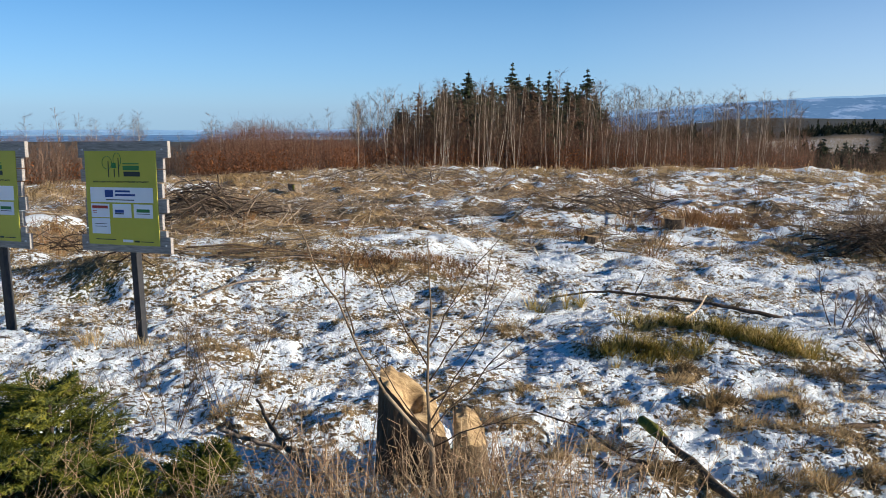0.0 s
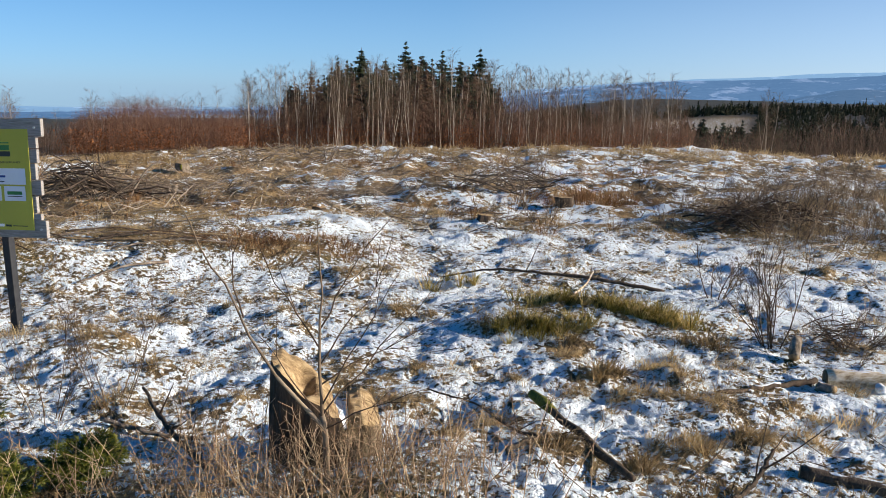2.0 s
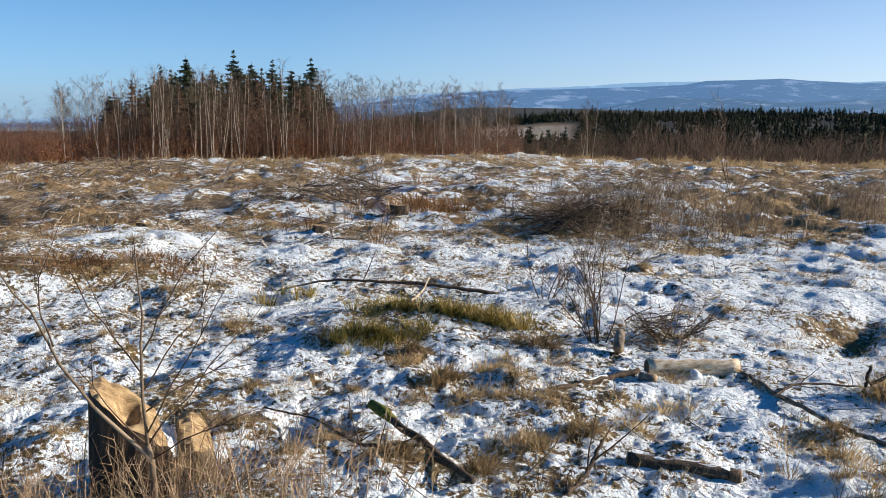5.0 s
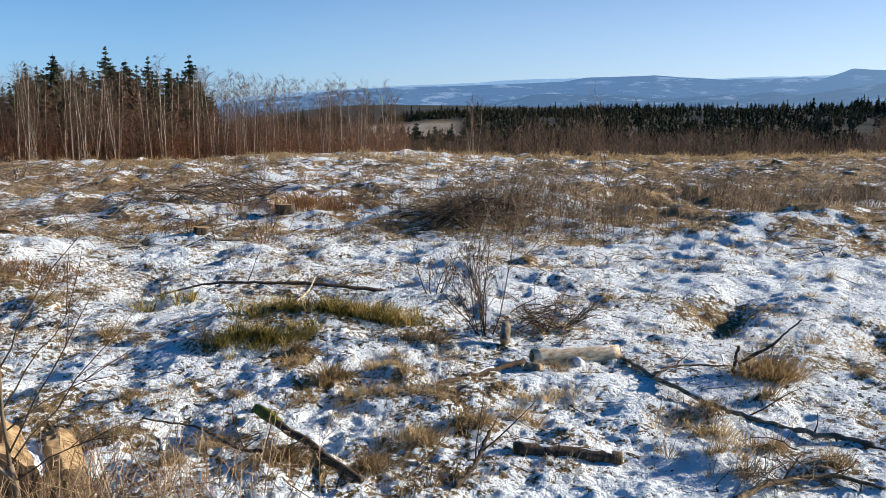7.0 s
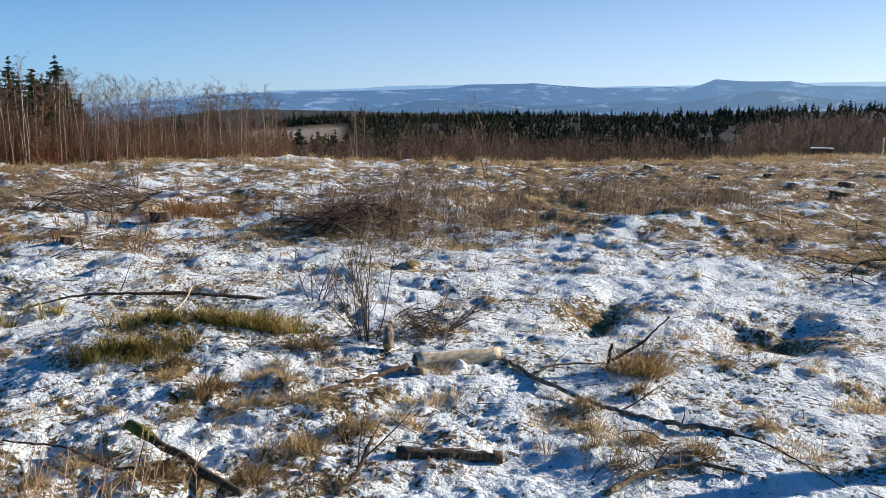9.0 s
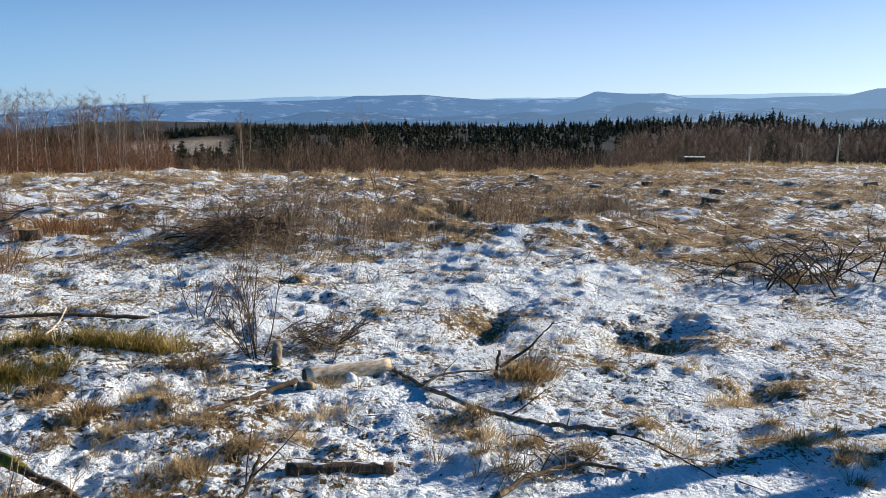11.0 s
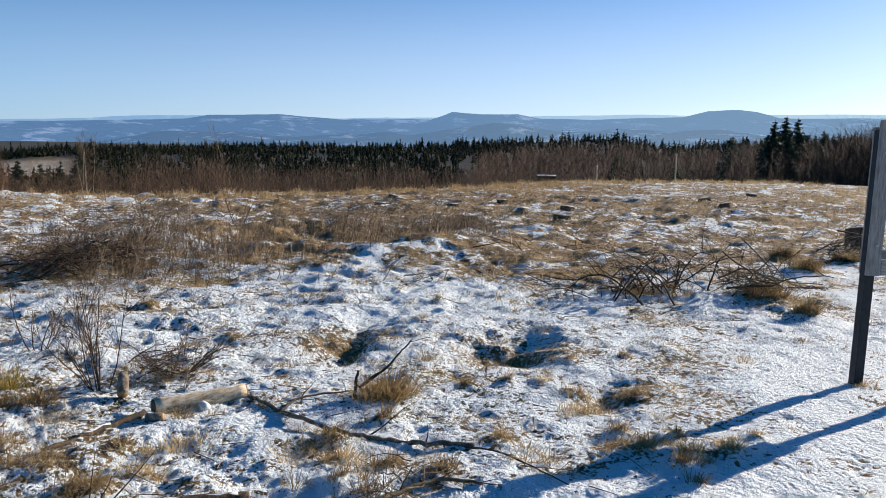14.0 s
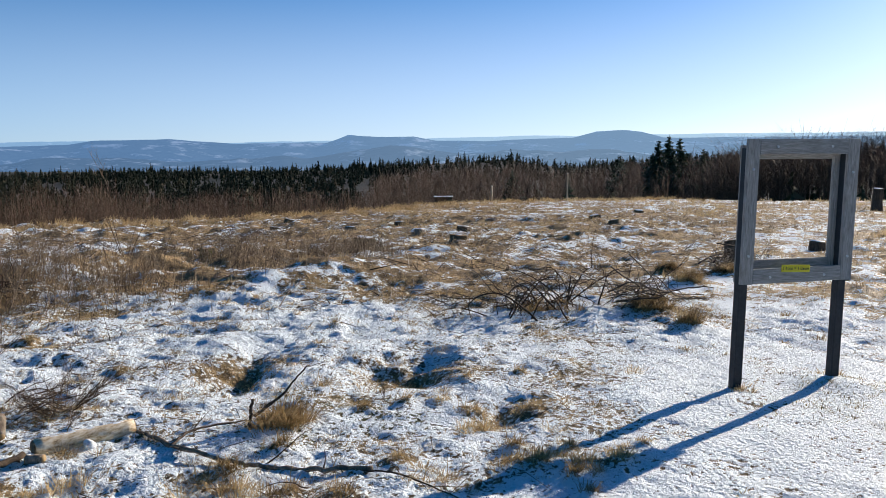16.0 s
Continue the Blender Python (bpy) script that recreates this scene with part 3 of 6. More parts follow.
def ridge(name, r0, base, peaks, rough, seed, material, label):
    """A chain of hills: rounded summits of given direction, rise and breadth (degrees) on an even base."""
    az = np.arange(-75, 130, 0.2)
    top = np.interp(az, [b[0] for b in base], [b[1] for b in base])
    for a, rise, w in peaks:
        top = top + rise * np.exp(-(((az - a) / w) ** 2))
    top = top + rough * fbm(az, az * 0 + seed, 5, 5, seed, 0.55)
    u = np.linspace(0, 1, 14)
    U, A = np.meshgrid(u, np.radians(az), indexing="ij")
    rr = r0 * (0.78 + 0.22 * U) * (1 + 0.02 * fbm(np.degrees(A), U * 8, 4, 3, seed + 5))
    z = EYE + np.tan(np.radians(top))[None, :] * r0 * U ** 1.3 - 90 * (1 - U) + 6 * fbm(np.degrees(A) * 1.5, U * 10, 2, 4, seed + 9) * U * (1 - U) * 4
    v = np.stack([rr * np.sin(A), rr * np.cos(A), z], -1).reshape(-1, 3)
    n = len(az)
    i, j = np.meshgrid(np.arange(13), np.arange(n - 1), indexing="ij")
    p = i * n + j
    me = raw_mesh(name, v, np.stack([p, p + 1, p + n + 1, p + n], -1).reshape(-1, 4), material)
    tagged(new(name, me), label, "hills", kind="structure")


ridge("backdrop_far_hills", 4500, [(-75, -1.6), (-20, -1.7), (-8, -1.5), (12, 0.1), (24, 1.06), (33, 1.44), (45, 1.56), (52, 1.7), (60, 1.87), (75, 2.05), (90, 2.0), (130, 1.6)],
      [(38, 0.1, 3.0), (66, 0.05, 3.0)], 0.12, 50, haze_glow_hill_material("far_hill_slopes", (0.06, 0.08, 0.10), (0.55, 0.58, 0.65), (0.20, 0.37, 0.58), 0.70), "far wooded hills with snowy fields and painted blue haze")
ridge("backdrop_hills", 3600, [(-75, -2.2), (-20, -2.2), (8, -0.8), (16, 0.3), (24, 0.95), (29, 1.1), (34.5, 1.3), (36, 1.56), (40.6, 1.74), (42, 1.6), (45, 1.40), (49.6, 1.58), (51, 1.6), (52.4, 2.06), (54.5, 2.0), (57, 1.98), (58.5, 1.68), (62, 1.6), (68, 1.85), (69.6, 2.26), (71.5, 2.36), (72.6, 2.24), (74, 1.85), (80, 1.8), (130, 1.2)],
      [(52.6, 0.05, 0.5)], 0.10, 60, haze_glow_hill_material("hill_slopes", (0.05, 0.065, 0.08), (0.5, 0.54, 0.62), (0.10, 0.215, 0.40), 0.60), "wooded hills with pale snowy fields and painted blue haze")
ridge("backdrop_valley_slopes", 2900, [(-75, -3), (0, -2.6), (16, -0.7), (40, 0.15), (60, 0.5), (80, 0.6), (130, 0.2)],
      [(33, 0.35, 4.0), (38, 0.4, 2.5), (47, 0.3, 2.2), (55, 0.75, 4), (64, 0.55, 3), (70, 0.5, 3)], 0.40, 70, haze_glow_hill_material("valley_slopes", (0.045, 0.055, 0.06), (0.5, 0.55, 0.62), (0.085, 0.175, 0.315), 0.62), "wooded valley slopes with painted blue haze")


# ---- trees ----
def polar(az, r):
    return r * np.sin(np.radians(az)), r * np.cos(np.radians(az))


def branchy(heap, twigs, start, way, length, radius, depth, tone, up=0.25, kids=7, spread=0.7, sides=5):
    """A limb with side shoots; the last order goes into the twig heap."""
    way = np.asarray(way, float) / np.linalg.norm(way)
    n = 5 if depth > 1 else 3
    pts = [np.asarray(start, float)]
    d = way.copy()
    for _ in range(n - 1):
        d = d + rng.normal(0, 0.10, 3) + np.array([0, 0, up * 0.3])
        d /= np.linalg.norm(d)
        pts.append(pts[-1] + d * length / (n - 1))
    pts = np.array(pts)
    heap.tube(pts, np.linspace(radius, radius * 0.35, n), tone, sides if depth > 1 else 3, cap=False)
    for k in range(kids):
        u = rng.uniform(0.25, 1.0)
        p = pts[0] + (pts[-1] - pts[0]) * u
        i = min(int(u * (n - 1)), n - 2)
        p = pts[i] + (pts[i + 1] - pts[i]) * (u * (n - 1) - i)
        s = rng.normal(0, 1, 3)
        s -= s @ d * d
        s /= np.linalg.norm(s) + 1e-9
        w = d + s * spread * rng.uniform(0.6, 1.3)
        w[2] += up
        w /= np.linalg.norm(w)
        ln = length * rng.uniform(0.35, 0.6) * (1.15 - 0.5 * u)
        if depth > 1:
            branchy(twigs, twigs, p, w, ln, radius * 0.5, depth - 1, tone + rng.uniform(-0.1, 0.1), up, max(3, kids - 2), spread, 3)
        else:
            q = p + w * ln
            twigs.sticks(np.array([p]), np.array([q]), radius * 0.5, tone + rng.uniform(-0.15, 0.15))


def make_birch(h=7.0, fork=False):
    trunk, crown = Heap(), Heap()
    n = 9
    pts = wander((0, 0, -0.3), (rng.normal(0, 0.25), rng.normal(0, 0.25), h), n, 0.04)
    rad = np.linspace(0.034, 0.006, n) * h / 7
    trunk.tube(pts, rad, 0.5, 7)
    if fork:
        trunk.tube(wander((0.05, 0, 0), (rng.uniform(-0.8, 0.8), rng.uniform(-0.8, 0.8), h * 0.85), n, 0.04), rad * 0.8, 0.5, 6)
    for k in range(26):
        u = 0.26 + 0.72 * (k / 26)
        p = np.array([np.interp(u * (n - 1), np.arange(n), pts[:, c]) for c in range(3)])
        a = rng.uniform(0, 2 * math.pi)
        d = np.array([math.cos(a), math.sin(a), rng.uniform(0.25, 1.15)])
        d /= np.linalg.norm(d)
        ln = (h * 0.20 * (1.15 - u) + 0.26) * rng.uniform(0.6, 1.15)
        limb = wander(p, p + d * ln + np.array([0, 0, 0.16 * ln]), 4, 0.035)
        tone = rng.uniform(0.15, 0.6)
        crown.tube(limb, np.linspace(0.009, 0.004, 4), tone, 3, cap=False)
        m = 6
        t = rng.uniform(0.2, 1.0, m)
        b = np.stack([np.interp(t * 3, np.arange(4), limb[:, c]) for c in range(3)], 1)
        w = d + rng.normal(0, 0.5, (m, 3)) + (0, 0, 0.15)
        e = b + w * (ln * rng.uniform(0.25, 0.55, m) * (1.2 - 0.5 * t))[:, None]
        crown.sticks(b, e, 0.0048, tone)
        for q in range(3):
            f = b + (e - b) * rng.uniform(0.2, 1.0, (m, 1))
            crown.sticks(f, f + (w + rng.normal(0, 0.7, (m, 3))) * (ln * rng.uniform(0.12, 0.30, m))[:, None], 0.0040, np.clip(tone + rng.normal(0, 0.1), 0, 1))
    ob = tagged(new("birch_tree"), "bare young birch with pale trunk behind the clearing", "tree", "birches of the copse")
    heap_part("trunk", trunk, BIRCH, ob)
    heap_part("crown", crown, TWIG, ob)
    ob["h"] = h
    return ob


def make_spruce(h=10.0, thin=1.0, brown=False):
    trunk, crown = Heap(), Heap()
    trunk.tube(wander((0, 0, -0.3), (0, 0, h), 7, 0.02), np.linspace(0.13, 0.012, 7) * h / 10, 0.4, 7)
    z = h * 0.12
    while z < h * 0.985:
        u = z / h
        reach = (0.27 * h * (1 - u) ** 0.95 + 0.07) * rng.uniform(0.7, 1.15) * thin
        for k in range(int(rng.integers(7, 10))):
            a = rng.uniform(0, 2 * math.pi)
            ln = reach * rng.uniform(0.65, 1.1)
            out = np.array([math.cos(a), math.sin(a), 0])
            side = np.array([-math.sin(a), math.cos(a), 0])
            b = np.array([0, 0, z + h * rng.uniform(-0.014, 0.014)])
            m = 4
            s = np.linspace(0.12, 1.0, m)[:, None]
            droop = -0.42 * ln * s ** 1.2 + 0.28 * ln * s ** 3
            axis = b + out * ln * s + np.array([0, 0, 1.0]) * droop
            wid = ln * (0.42 - 0.30 * s) + 0.06
            for sg in (-1, 1):
                tips = axis + side * sg * wid * rng.uniform(0.6, 1.2, (m, 1)) + out * 0.5 * wid - np.array([0, 0, 1.0]) * wid * rng.uniform(0.4, 1.5, (m, 1))
                crown.blades(axis, tips, 0.03 + (0.08 + 0.09 * rng.random(m)) * reach, np.clip(rng.normal(0.45, 0.2) + 0 * s[:, 0], 0, 1))
        z += h * rng.uniform(0.028, 0.044)
    ob = tagged(new("spruce_tree"), "browned dying spruce among the bare copse" if brown else "dark green spruce rising above the bare copse", "tree", "spruces of the copse")
    heap_part("trunk", trunk, BARK, ob)
    heap_part("crown", crown, BROWNNEEDLE if brown else NEEDLE, ob)
    ob["h"] = h
    return ob


def plant(kinds, az, r, top, lean=2.0, sink=0.0):
    """A copy of one of the kinds whose tip stands at the given elevation seen from the viewpoint."""
    src = kinds[int(rng.integers(len(kinds)))]
    x, y = polar(az, r)
    g = float(lie(x, y)) - sink
    s = max(1.2, EYE + r * math.tan(radians(top)) - g) / src["h"]
    m = Matrix.Translation((x, y, g)) @ pose(0, 0, 0, rng.normal(0, lean), rng.normal(0, lean), rng.uniform(0, 360)) @ Matrix.Scale(s, 4)
    return copy_thing(src, m)


TOPS_AZ = [-32, -26, -20, -18.6, -16, -10, -8, -6, -4, 0, 4, 8, 12, 15, 18, 22, 24, 26]
TOPS_EL = [-0.2, 0.0, -0.3, -1.4, -0.4, -0.4, 0.5, 1.2, 1.7, 2.0, 2.2, 2.2, 2.0, 1.7, 1.5, 1.2, 0.6, -0.4]

birches = [make_birch(7.0, k % 3 == 1) for k in range(8)]
used = set()
spots = [(-4.2, 36, 1.5), (-6.2, 36, 0.6), (-2.4, 37, 1.2), (7.6, 38, 2.9), (2.2, 39, 1.9), (3.6, 39, 1.5), (5.0, 40, 1.7), (0.6, 38, 1.3), (9.9, 40, 1.9),
         (11.6, 40, 1.9), (12.6, 41, 1.7), (15.6, 41, 1.8), (16.6, 42, 1.4), (19.4, 41, 1.6), (20.8, 42, 1.5), (22.4, 42, 1.3), (18.2, 43, 1.1), (14.3, 42, 1.0),
         (-25.2, 30, 0.1), (-22.0, 30, -0.4), (-20.6, 31, -0.1), (-27.0, 29, -0.3), (-15.9, 31, -0.2), (-23.6, 30, -0.6), (28.5, 46, 0.35), (28.9, 46.5, 0.2), (28.2, 46, 0.05), (28.6, 45.5, -0.2)]
for a, r, e in spots:
    plant(birches, a, r, e)
for k in range(125):
    a = rng.uniform(-8.0, 23.8)
    r = float(crest(a)) + rng.uniform(4, 20)
    plant(birches, a, r, np.interp(a, TOPS_AZ, TOPS_EL) - abs(rng.normal(0, 0.75)) - 0.05)
for k in range(20):
    a = rng.uniform(-2.5, 11.0)
    plant(birches, a, float(crest(a)) + rng.uniform(2.5, 6), rng.uniform(1.3, 2.3))
for k in range(34):
    a = rng.uniform(-32, -8)
    r = float(crest(a)) + rng.uniform(4, 11)
    plant(birches, a, r, np.interp(a, TOPS_AZ, TOPS_EL) - abs(rng.normal(0, 0.4)) - 0.1)

spruces = [make_spruce(10.0, t) for t in (1.6, 1.4, 1.2)]
broad = [make_spruce(10.0, 1.5)]
for a, e in [(-0.1, 2.14), (1.4, 2.83), (4.4, 3.30), (5.5, 2.55), (6.8, 2.74), (9.6, 2.93), (8.2, 2.18), (-1.1, 0.98), (3.0, 2.16), (-2.8, 0.2), (2.4, 1.77), (6.1, 2.17), (0.5, 2.0), (-0.6, 1.5), (7.5, 1.8), (4.9, 2.3), (1.9, 1.5), (-3.4, 0.3), (8.8, 1.7), (10.2, 1.3), (3.6, 1.7)]:
    plant(spruces, a, 50 + rng.uniform(-4, 8), e, 0.8)
browned = [make_spruce(10.0, 1.15, True), make_spruce(10.0, 0.95, True)]
for a, e in [(-2.0, 1.3), (-1.5, 0.7), (2.6, 1.6), (3.3, 1.4), (5.2, 1.6), (5.8, 1.9), (7.0, 1.5), (4.2, 1.2), (8.6, 1.3), (-3.0, 0.5), (1.0, 1.2), (6.4, 1.1), (9.2, 1.5), (-2.4, -0.1), (-3.6, -0.2), (10.8, 0.6)]:
    plant(browned, a, 45 + rng.uniform(-3, 5), e, 1.0)
for k in range(12):
    plant(spruces, rng.uniform(-3.5, 10.5), 62 + rng.uniform(-4, 8), rng.uniform(0.4, 1.9), 1.0)
for a, e, r in [(73.8, 1.75, 150), (74.4, 2.05, 155), (75.1, 1.9, 150), (74.7, 1.2, 145), (76.8, 1.15, 160), (71.3, 0.7, 165), (67.9, -0.7, 95), (27.9, -1.2, 75), (26.9, -1.5, 72), (25.9, -1.6, 80), (24.6, -1.4, 85), (23.2, -1.5, 85), (29.4, -1.4, 80), (73.4, 0.9, 160), (75.8, 0.9, 158), (45.6, -0.25, 140), (63.9, -0.2, 170)]:
    plant(broad if r > 140 else spruces, a, r, e, 0.6)
for ob in birches + spruces + browned + broad:
    for o in (*ob.children_recursive, ob):
        bpy.data.objects.remove(o)


def thicket(name, label, az, r, top, n, tone, radius=0.012, spread=0.12, leaves=None, mat=THICKET):
    """Dense leafless stems with side twigs, rising from the ground to a wavering height."""
    h = Heap()
    a, rr = rng.uniform(*az, n), rng.uniform(*r, n)
    rr = rr + crest(a)
    x, y = polar(a, rr)
    g = lie(x, y)
    el = np.interp(a, *top) + 0.5 * fbm(a * 1.0, rr * 0.2, 1.5, 2, 77)
    hh = np.maximum(0.5, EYE + rr * np.tan(np.radians(el)) - g) * (0.35 + 0.65 * rng.random(n) ** 1.3)
    base = np.stack([x, y, g - 0.1], 1)
    tip = base + np.stack([rng.normal(0, spread, n) * hh, rng.normal(0, spread, n) * hh, hh], 1)
    t = np.clip(tone + rng.normal(0, 0.16, n), 0, 1)
    h.sticks(base, tip, radius * (0.7 + 0.6 * rng.random(n)) * (hh / 3) ** 0.5, t)
    for k in range(4):
        u = rng.uniform(0.3, 0.95, (n, 1))
        p = base + (tip - base) * u
        ln = hh * rng.uniform(0.14, 0.32, n)
        q = p + np.stack([rng.normal(0, 0.45, n), rng.normal(0, 0.45, n), rng.uniform(0.4, 1, n)], 1) * ln[:, None]
        h.sticks(p, q, radius * 0.6, np.clip(t + rng.normal(0, 0.1, n), 0, 1))
    tagged(new(name, h.mesh(name, mat)), label, "thicket", kind="stuff")
    if leaves:
        count, low = leaves
        lh = Heap()
        i = rng.integers(0, n, count)
        keep = (fbm(a[i], rr[i] * 0.15, 1.2, 2, 88) > -0.08) & (rr[i] - crest(a[i]) < 12)
        i = i[keep]
        c = base[i] + np.stack([rng.normal(0, 0.25, len(i)), rng.normal(0, 0.25, len(i)), 0.1 + rng.random(len(i)) ** 1.5 * low], 1)
        lh.cards(c, rng.uniform(0.03, 0.055, len(i)), np.clip(rng.normal(0.45, 0.2, len(i)), 0, 1))
        tagged(new("beech_leaves", lh.mesh("beech_leaves", LEAF)), "rusty dry beech leaves still on low twigs", "leaves", kind="stuff")


thicket("copse_undergrowth", "dense bare brown undergrowth between the birches", (-8, 24), (4, 24), ([-8, -4, 2, 10, 16, 24], [-1.4, -0.7, -0.1, -0.1, -0.4, -1.2]), 5600, 0.42, 0.009, 0.10, (46000, 0.9), REDTHICKET)
thicket("rounded_thicket", "rounded reddish-brown leafless thicket", (-17.5, -6.5), (2, 11), ([-17.5, -16, -14.5, -13, -11.5, -10, -8, -6.5], [-2.2, -1.3, -0.6, -0.4, -0.6, -1.1, -1.3, -1.3]), 4200, 0.42, 0.006, 0.12, (16000, 0.7), REDTHICKET)
thicket("roadside_thicket", "low brown thicket under young birches", (-36, -17), (2, 10), ([-36, -27, -20, -17], [-1.2, -1.3, -1.7, -2.2]), 2600, 0.42, 0.009, 0.12, (9000, 0.55))
thicket("valley_scrub", "grey-brown leafless scrub along the clearing edge", (23, 63), (10, 26), ([23, 28, 31, 33, 35, 37, 38.5, 42, 44, 50, 56, 62], [-2.2, -1.9, -1.6, -0.9, -1.2, -0.9, -1.4, -1.7, -1.4, -1.6, -1.6, -1.9]), 8000, 0.22, 0.011, 0.10)


def far_forest(name, label, n, az, r, tall, seed, keep=-0.16, thin=None):
    """A wood of small tiered spruces far off, on the slope across the dip."""
    h = Heap()
    a = rng.uniform(*az, n)
    rr = r[0] + (r[1] - r[0]) * rng.random(n) ** 1.2
    k = (fbm(a * 3, rr * 0.02, 3, 3, seed) > keep) & ((a < 20) | (a > 28) | (rr < 300) | (rr > 580))
    k &= (a < 57) | (rr < 450) | (rng.random(n) < 0.4)
    if thin:
        k &= (a < thin[0] + 5 * fbm(a, rr * 0.02, 2, 2, seed + 8)) | (rr > thin[1]) | (rng.random(n) < thin[2])
    a, rr = a[k], rr[k]
    x, y = polar(a, rr)
    g = lie(x, y)
    m = len(a)
    hh = rng.uniform(*tall, m) * rng.uniform(0.7, 1.15, m) * (0.75 + 0.45 * (rr - r[0]) / (r[1] - r[0])) * (1 + 0.35 * (rng.random(m) > 0.97) + 0.8 * fbm(a * 2, rr * 0.03, 1.2, 2, seed + 6))
    big = smooth(53, 60, a) * smooth(380, 480, rr)
    hh = hh * (1 + 1.1 * big)
    g = g - 0.42 * big * hh
    tone = np.clip(rng.normal(0.42, 0.16, m) + 0.45 * fbm(a * 2, rr * 0.02, 4, 2, seed + 3), 0, 1)
    h.sticks(np.stack([x, y, g], 1), np.stack([x, y, g + hh], 1), 0.008 * hh, tone * 0.3)
    for k in range(26):
        u = (k + rng.random(m)) / 26
        ang = rng.uniform(0, 2 * math.pi, m)
        out = (0.36 * (1 - u) ** 0.75 + 0.02) * hh * rng.uniform(0.6, 1.15, m)
        zz = g + hh * (0.06 + 0.94 * u)
        b = np.stack([x, y, zz], 1)
        t = np.stack([x + out * np.cos(ang), y + out * np.sin(ang), zz - out * rng.uniform(0.25, 0.7, m)], 1)
        w = (hh * (0.12 * (1 - u) + 0.025))[:, None] * (np.array([0, 0, 1.0]) + 0.6 * np.stack([-np.sin(ang), np.cos(ang), 0 * ang], 1))
        h.add(np.stack([b + w, b - w, t], 1).reshape(-1, 3), np.arange(m * 3).reshape(-1, 3), np.repeat(np.clip(tone + rng.normal(0, 0.1, m), 0, 1), 3))
    tagged(new(name, h.mesh(name, FOREST)), label, "forest", kind="stuff")


def bare_forest(name, label, n, az, r, tall, tone, seed, keep=0.0, radius=0.05, top=None):
    """Leafless broad-leaved trees far off: a stem and a fan of upright limbs each."""
    h = Heap()
    a, rr = rng.uniform(*az, n), rng.uniform(*r, n)
    k = fbm(a * 3, rr * 0.02, 3, 3, seed) > keep
    a, rr = a[k], rr[k]
    x, y = polar(a, rr)
    m = len(a)
    hh = rng.uniform(*tall, m)
    if top:
        hh = np.maximum(3.0, EYE + rr * np.tan(np.radians(np.interp(a, *top) + 0.5 * fbm(a, rr * 0.05, 1.5, 2, seed + 2))) - lie(x, y)) * rng.uniform(0.72, 1.0, m)
    b = np.stack([x, y, lie(x, y)], 1)
    tn = np.clip(tone + rng.normal(0, 0.15, m), 0, 1)
    h.sticks(b, b + np.stack([0 * x, 0 * x, hh * 0.8], 1), radius * 1.5, np.clip(tn + 0.15, 0, 1))
    for q in range(20):
        s = b + np.stack([0 * x, 0 * x, hh * rng.uniform(0.2, 0.75, m)], 1)
        w = rng.uniform(0.15, 0.34, m) * hh
        e = s + np.stack([rng.normal(0, 0.55, m) * w, rng.normal(0, 0.55, m) * w, rng.uniform(0.5, 1.1, m) * w], 1)
        h.sticks(s, e, radius * 0.8, np.clip(tn + rng.normal(0, 0.12, m), 0, 1))
    tagged(new(name, h.mesh(name, THICKET)), label, "forest", kind="stuff")


far_forest("valley_forest", "dark green spruce forest climbing the slope beyond the dip", 13000, (23, 96), (112, 640), (3.2, 5.6), 5, -0.32, (53, 470, 0.14))
far_forest("far_valley_forest", "distant belt of dark spruce forest", 1600, (13, 30), (200, 640), (4.0, 8.0), 9, -0.05)
bare_forest("valley_broadleaf_wood", "brown leafless wood mixed into the valley forest", 1500, (30, 60), (105, 300), (3.5, 6.0), 0.22, 15, 0.0, 0.045)
bare_forest("leafless_slope_wood", "grey-brown leafless wood on the slope beyond the field", 1600, (54, 80), (112, 400), (4, 8), 0.22, 17, -0.35, 0.03, ([54, 58, 62, 65, 67.5, 70, 74, 80], [-0.3, 0.3, 0.55, 0.6, 0.0, 0.45, 0.8, 1.4]))
bare_forest("field_edge_wood", "dark leafless trees along the far field edge", 520, (56, 78), (112, 190), (5.0, 8.0), 0.1, 16, -0.2, 0.035)
bare_forest("dark_bare_wood", "dark leafless wood closing the field", 1300, (75.5, 106), (118, 175), (7.5, 11.5), 0.06, 18, -0.5, 0.034, ([75.5, 77, 80, 83, 90, 106], [1.2, 1.5, 2.2, 2.6, 2.7, 2.4]))
far_forest("ridge_forest", "belt of dark spruce forest along the far rim of the slope", 2600, (22, 96), (560, 690), (3.6, 5.6), 25, -0.4)


# ---- signs and photo frame ----
PANEL = speckled("yellow_green_printed_panel", [(0.3, (0.42, 0.39, 0.035)), (0.7, (0.46, 0.43, 0.045))], 3, 0.45, None, 0, spec=0.4)
PAPER = speckled("white_print", [(0.3, (0.72, 0.74, 0.78)), (0.7, (0.78, 0.80, 0.83))], 5, 0.5, None, 0)


def ink(name, c):
    k = Mat(name, 0.5, 0.3)
    n = k.noise(80, 2)
    return k.color(k.mix(n, c, tuple(v * 0.8 for v in c))).m


INK, GREENINK, REDINK, BLUEINK = ink("dark_print", (0.03, 0.035, 0.03)), ink("green_print", (0.04, 0.20, 0.05)), ink("red_print", (0.45, 0.05, 0.03)), ink("blue_print", (0.02, 0.06, 0.25))
YELLOW = ink("yellow_plate", (0.70, 0.58, 0.03))


def strip(w, h, x, z, y, t=0.0015):
    return block(w, t, h, (x, y, z), 0)


